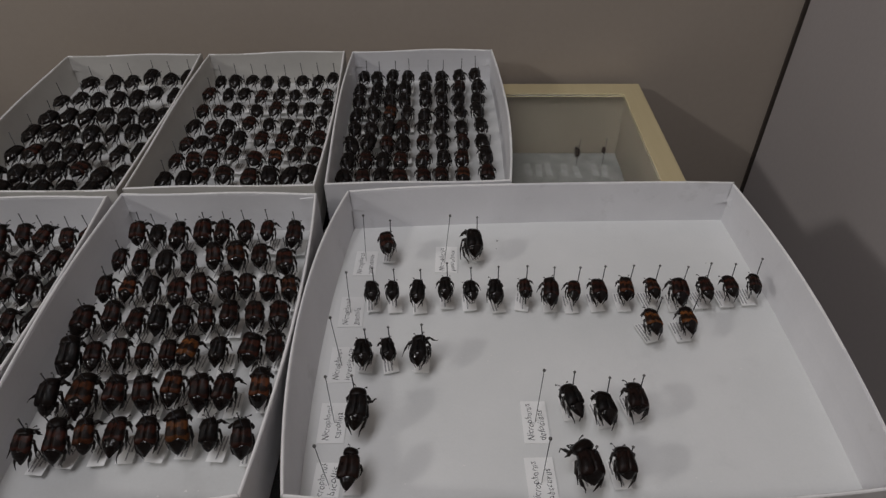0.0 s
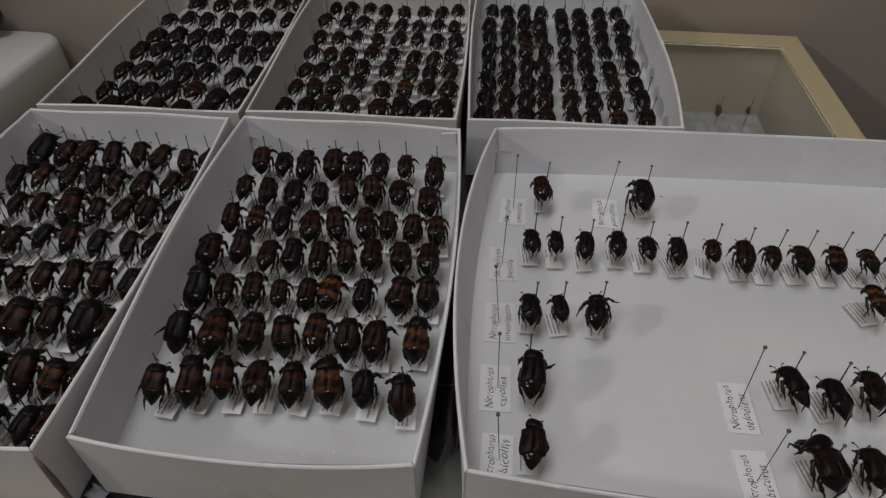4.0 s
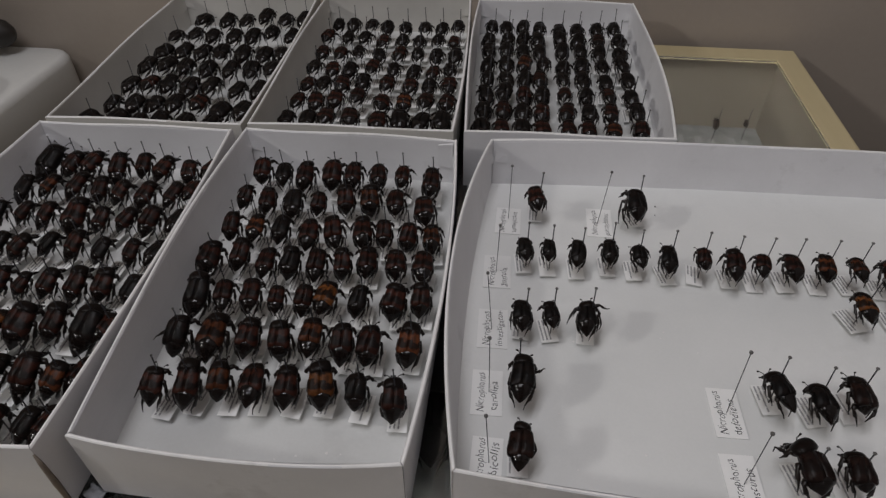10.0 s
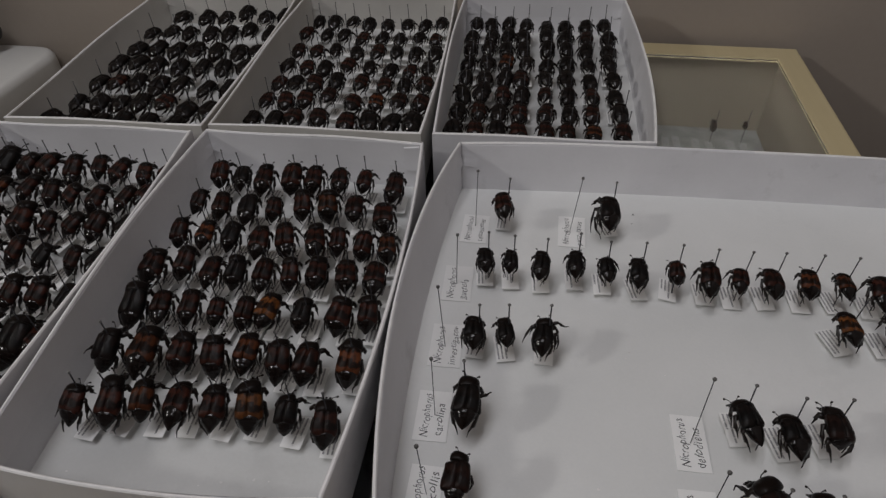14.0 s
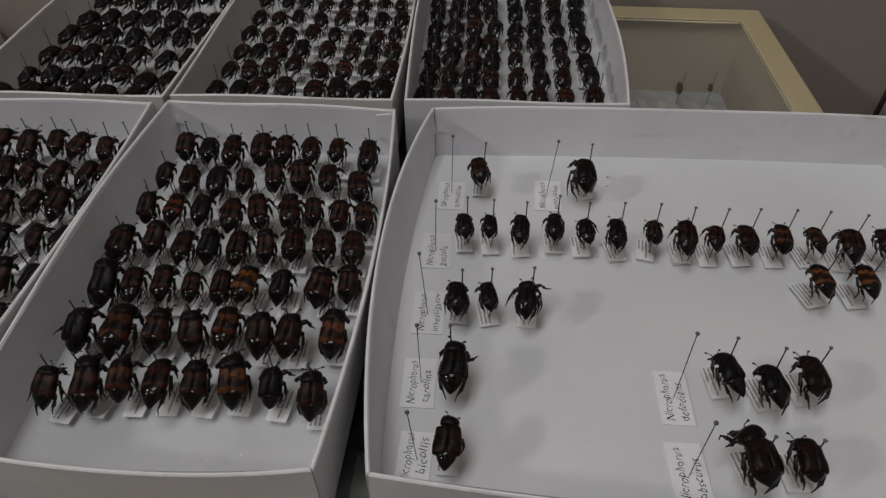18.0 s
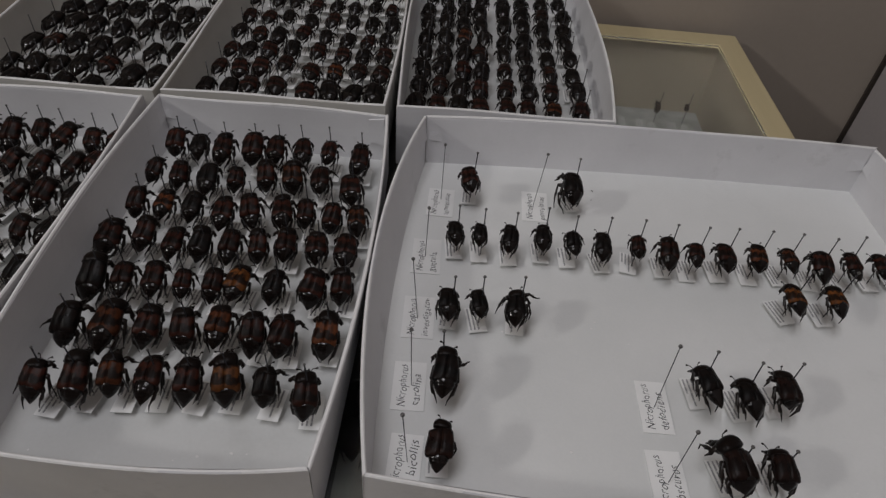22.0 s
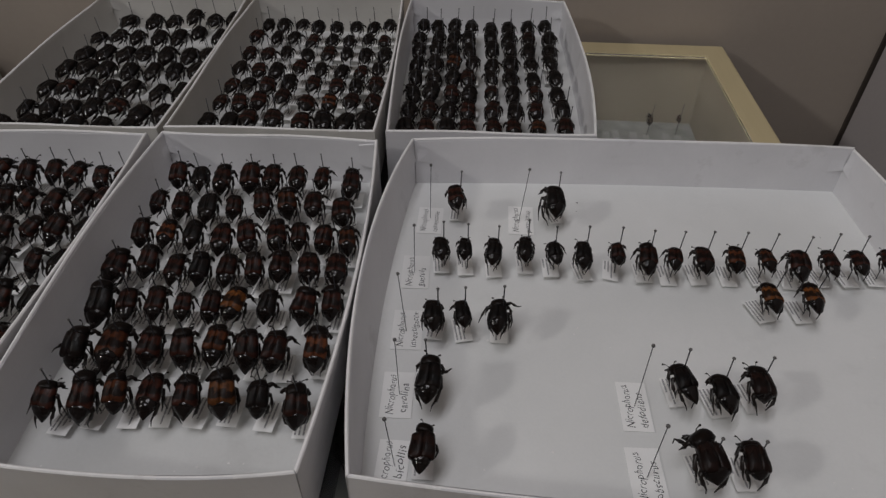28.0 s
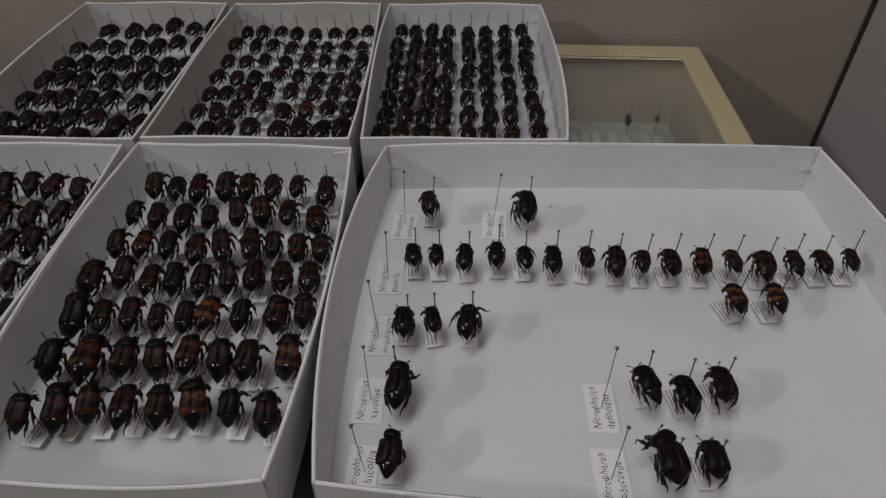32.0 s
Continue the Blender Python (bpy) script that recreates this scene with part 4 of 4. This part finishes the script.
single(1.772, -1.28, 0.80, "k", 18, (-8, 12), 0.0, True, 10, (0.0022, 0.0042), " in the wide tray", 0.0, 0.0032, 1.0)
single(1.896, -1.316, 0.78, "k", 10, (-8, 12), 0.0, True, 8, (0.0022, 0.0042), " in the wide tray", 0.0, 0.0032, 1.0)
single(2.026, -1.286, 0.84, "d", 6, (-4, 10), 0.0, True, 8, (0.0022, 0.0042), " in the wide tray", 0.0, 0.0032, 1.04, tail=(0.92, 0.50))
single(1.793, -1.578, 0.98, "d", 9, (-6, 10), 0.0, True, 10, (0.0024, 0.0030), " in the wide tray", 26, 0.0032, 1.06, 0.80, True, (((-0.12, 0.30, -0.16), (-0.26, 0.25, -0.16), (-0.40, 0.30, -0.16), (-0.46, 0.32, -0.16), (-0.49, 0.27, -0.2)),), (1.0, 0.62), (0.045, 1.0))
single(1.922, -1.572, 0.82, "d", 5, (-6, 10), 0.0, True, 8, (0.0024, 0.0030), " in the wide tray", 10, 0.0032, 0.98, 0.84, tail=(0.95, 0.55))


def words(text, height, name, length):
    """Upright letters from the built-in font, as a mesh that lies flat."""
    cu = bpy.data.curves.new(name, "FONT")
    cu.body, cu.size, cu.extrude, cu.shear, cu.space_character, cu.resolution_u, cu.offset = text, height, 0.00002, 0.22, 1.12, 3, -0.00003
    tmp = bpy.data.objects.new(name, cu)
    scene.collection.objects.link(tmp)
    bpy.context.view_layer.update()
    me = bpy.data.meshes.new_from_object(tmp.evaluated_get(bpy.context.evaluated_depsgraph_get()))
    bpy.data.objects.remove(tmp)
    bpy.data.curves.remove(cu)
    xs = [q.co.x for q in me.vertices]
    wide = max(xs) - min(xs)
    for q in me.vertices:
        q.co.x *= length / wide
        q.co.y += 0.00026 * math.sin(q.co.x * 900 + len(text)) + 0.00016 * math.sin(q.co.x * 2300)
        q.co.x += 0.00016 * math.sin(q.co.y * 2100 + q.co.x * 700)
    me.materials.clear()
    me.materials.append(ink)
    return me


def name_card(x, y, w, h, lines, turn, pin, pin_top):
    """A handwritten card flat on the foam, written from near to far, held by a tall pin."""
    card = tagged(new("name_card"), "white handwritten name card pinned flat in the wide tray", "name card", "name cards")
    card.location = dm(x, y, 0.0)
    card.rotation_euler = (0, 0, radians(turn))
    w, h = w * 0.1, h * 0.1
    sheet = part("card_sheet", slab((-w / 2, -h / 2, -0.0003), (w / 2, h / 2, 0.0), 0.0), paper_white, card)
    for text, off, size, start in lines:
        ob = piece("lettering", words(text, size, "lettering", min(0.9, 0.078 * len(text)) * h), card, "black handwriting")
        ob.matrix_basis = pose(off * w, -h / 2 + start * h, 0.00004, 0, 0, 90)
    a, b = dm(*pin), dm(*pin_top)
    bm = tube(bmesh.new(), [a - card.location - Vector((0, 0, 0.001)), b - card.location], [0.00014, 0.00017], 6)
    st = part("pin", bm, steel, card, "tall steel pin", True)
    st.rotation_euler = (0, 0, -radians(turn))
    bm = bmesh.new()
    bmesh.ops.create_uvsphere(bm, u_segments=10, v_segments=7, radius=0.0007)
    bmesh.ops.translate(bm, verts=bm.verts, vec=b - card.location)
    part("pin_head", bm, head_metal, st, "", True)
    return card


N = "Nicrophorus"
name_card(0.82, -0.297, 0.118, 0.195, ((N, -0.12, 0.0040, 0.06), ("tomentosus", 0.33, 0.0036, 0.06)), 0, (0.82, -0.28), (0.82, -0.22, 0.26))
name_card(1.25, -0.263, 0.118, 0.21, ((N, -0.10, 0.0040, 0.06), ("pustulatus", 0.36, 0.0036, 0.06)), 0, (1.24, -0.27), (1.27, -0.22, 0.26))
name_card(0.79, -0.657, 0.118, 0.205, ((N, -0.10, 0.0040, 0.06), ("guttula", 0.34, 0.0040, 0.06)), 2, (0.785, -0.66), (0.79, -0.66, 0.26))
name_card(0.792, -0.99, 0.118, 0.205, ((N, -0.10, 0.0040, 0.06), ("investigator", 0.34, 0.0036, 0.05)), 2, (0.79, -1.0), (0.76, -0.95, 0.26))
name_card(0.792, -1.30, 0.112, 0.197, ((N, -0.08, 0.0040, 0.06), ("carolina", 0.34, 0.0040, 0.10)), 2, (0.80, -1.30), (0.79, -1.27, 0.26))
name_card(0.81, -1.5825, 0.105, 0.195, ((N, -0.08, 0.0040, 0.10), ("bicollis", 0.36, 0.0040, 0.27)), 0, (0.82, -1.58), (0.80, -1.58, 0.26))
name_card(1.63, -1.287, 0.105, 0.205, ((N, -0.10, 0.0040, 0.06), ("defodiens", 0.34, 0.0040, 0.06)), 1, (1.63, -1.29), (1.65, -1.23, 0.26))
name_card(1.63, -1.555, 0.112, 0.205, ((N, -0.08, 0.0040, 0.04), ("obscurus", 0.36, 0.0040, 0.12)), 2, (1.63, -1.56), (1.64, -1.54, 0.26))


# ---- inside the drawer, seen through the glass ----
IN = -0.0695 / 0.1     # the drawer floor on the plan's height
G = "insects inside the drawer"
beetle((0.555, -1.10, IN), 2.05, "k", 3, (4, 0), G, " inside the drawer", False, (0.0016, 0.003), False)
beetle((2.30, 1.70, IN), 0.50, "b", 18, (62, 6), G, " inside the drawer", False, (0.0016, 0.003), False)
beetle((2.52, 1.74, IN), 0.34, "b", -12, (58, -6), G, " inside the drawer", False, (0.0016, 0.003), False)
beetle((-0.72, -1.55, IN), 0.60, "k", 40, (10, 0), G, " inside the drawer", False, (0.0016, 0.003), False)

for x, y, turn in ((1.90, 1.66, 3), (1.99, 1.65, -3), (2.07, 1.67, 2), (2.20, 1.66, -4), (2.30, 1.63, 5), (2.45, 1.66, 2), (2.53, 1.64, -6)):
    slip_ob = tagged(part("paper_slip", slab((-0.0026, -0.0095, 0), (0.0026, 0.0095, 0.0003)), paper_dim), "small paper slip on the drawer floor, colour dimmed for shade", "paper slip", "paper slips in the drawer")
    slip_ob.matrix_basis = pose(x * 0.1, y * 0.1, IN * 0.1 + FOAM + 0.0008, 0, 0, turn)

liner = tagged(new("dimmed_liner"), "pale tray liner under the drawer's glass, colour dimmed for shade", "tray")
liner.location = (0.205, 0.125, IN * 0.1 + FOAM - 0.0004)
part("liner_sheet", slab((-0.055, -0.075, 0.0), (DX1 - 0.0127 - 0.205, DY1 - 0.0127 - 0.125, 0.0010)), liner_dimmed, liner)

# Sheet added to lighten the darkened drawer floor where the gap shows it.
floor_patch = tagged(new("floor_patch"), "added dim sheet for the lighter drawer floor under the insect", "card")
floor_patch.location = (0.064, -0.140, IN * 0.1 + FOAM - 0.0004)
part("card_sheet", slab((-0.014, -0.055, 0.0), (0.024, 0.058, 0.0008)), paper_dim, floor_patch)

black_tray = tagged(new("black_tray"), "black card tray with a white edge inside the drawer", "tray")
black_tray.location = (0.0, -0.163, IN * 0.1 + FOAM)
part("tray_floor", slab((-0.034, -0.026, 0.0), (0.044, 0.012, 0.0012)), gap_dark, black_tray)
part("tray_edge", slab((-0.0355, -0.026, 0.0), (-0.0342, 0.012, 0.014), 0.0003), card_white, black_tray, "white card edge")
part("tray_edge", slab((-0.034, 0.0122, 0.0), (0.044, 0.0134, 0.014), 0.0003), gap_dark, black_tray, "black card edge")


scrap = bmesh.new()
bmesh.ops.create_grid(scrap, x_segments=9, y_segments=7, size=0.5)
for q in scrap.verts:
    q.co = Vector((q.co.x * 0.0075, q.co.y * 0.0045, 0.0013 + 0.0022 * noise.noise(Vector((q.co.x * 4.0, q.co.y * 4.0, 3.7)))))
bmesh.ops.solidify(scrap, geom=scrap.faces[:], thickness=0.0002)
scrap_ob = tagged(part("paper_scrap", scrap, tray_grey, None, "", True), "crumpled grey paper scrap on the glass", "paper scrap")
scrap_ob.matrix_basis = pose(-0.0468, -0.1800, 0.0, 0, 0, -20)


# ---- equipment beside the trays ----
def rounded_box(bm, lo, hi, corner, edge):
    """A moulded box: round upright corners and a softer top edge."""
    def outline(inset, z):
        pts, r = [], max(corner - inset, 0.001)
        for cx, cy, a0 in ((hi[0] - corner, hi[1] - corner, 0), (lo[0] + corner, hi[1] - corner, 90), (lo[0] + corner, lo[1] + corner, 180), (hi[0] - corner, lo[1] + corner, 270)):
            for k in range(7):
                a = radians(a0 + k * 15)
                pts.append((cx + r * math.cos(a), cy + r * math.sin(a), z))
        return pts
    rings = [outline(0.0, lo[2])]
    for k in range(6):
        a = radians(k * 18)
        rings.append(outline(edge * (1 - math.cos(a)), hi[2] - edge * (1 - math.sin(a))))
    return loft(bm, rings)


device = tagged(new("microscope"), "white moulded microscope base with a dark rubber grip", "microscope")
device.location = (-0.40, 0.12, COUNTER_Z)
Z0 = COUNTER_Z
part("base", rounded_box(bmesh.new(), (-0.27, -0.17, 0.0), (0.105, 0.0925, -0.0275 - Z0), 0.022, 0.006), white_plastic, device, "white moulded plastic base", True)
# Unseen upright, added so that its shadow falls on the wall.
part("column", rounded_box(bmesh.new(), (-0.232, -0.145, -0.0278 - Z0), (-0.187, -0.105, 0.44 - Z0), 0.008, 0.006), cream_plastic, device, "tall cream column out of view, added to shade the wall", True)
gz = -0.0098 - Z0
grip = bmesh.new()
tube(grip, [(-0.05, 0.064, gz), (0.0, 0.069, gz), (0.030, 0.072, gz), (0.048, 0.0735, gz), (0.058, 0.074, gz), (0.064, 0.0742, gz), (0.0665, 0.0743, gz)], [0.012, 0.0122, 0.0135, 0.013, 0.0108, 0.0065, 0.001], 18)
part("grip", grip, dark_rubber, device, "dark rubber grip", True)
cord = bmesh.new()
tube(cord, [(-0.03, 0.058, gz - 0.006), (0.005, 0.054, gz - 0.007), (0.020, 0.048, gz - 0.009), (0.028, 0.042, gz - 0.0105), (0.031, 0.039, gz - 0.011)], [0.008, 0.008, 0.0068, 0.0042, 0.001], 12)
part("cord_boot", cord, dark_rubber, device, "dark rubber cord boot", True)
knob = bmesh.new()
tube(knob, [(0.049, -0.005, -0.0282 - Z0), (0.049, -0.005, -0.0175 - Z0), (0.049, -0.005, -0.0160 - Z0), (0.049, -0.005, -0.0155 - Z0)], [0.032, 0.032, 0.0308, 0.028], 36)
part("stage_disc", knob, cream_plastic, device, "cream stage disc", True)


# ---- dust and crumbs on the foam ----
def crumbs(name, spots, material, label, size):
    bm = bmesh.new()
    r = random.Random(len(spots))
    for x, y in spots:
        o = dm(x, y)
        k = size * r.uniform(0.6, 1.5)
        res = bmesh.ops.create_icosphere(bm, subdivisions=1, radius=k)
        for v in res["verts"]:
            v.co = Vector((v.co.x * r.uniform(0.8, 1.6), v.co.y * r.uniform(0.8, 1.4), abs(v.co.z) * 0.5)) + o
            v.co.z -= 0.00045
    return tagged(part(name, bm, material), label, "dust", "", "stuff")


r_c = random.Random(5)
crumbs("white_crumbs", [(r_c.uniform(-0.35, 0.5), r_c.uniform(-1.72, -1.6)) for _ in range(9)] + [(r_c.uniform(1.0, 2.6), r_c.uniform(-1.65, -0.9)) for _ in range(10)] + [(1.58, -1.02), (1.05, -1.36), (1.11, -1.02), (2.11, -0.98), (1.11, -1.57)], card_edge, "tiny white crumbs scattered on the pinning foam", 0.00032)
crumbs("dark_crumbs", [(1.52, -0.17), (2.63, -0.28), (1.53, -0.10)], leg_black, "tiny dark crumbs scattered on the pinning foam", 0.00035)
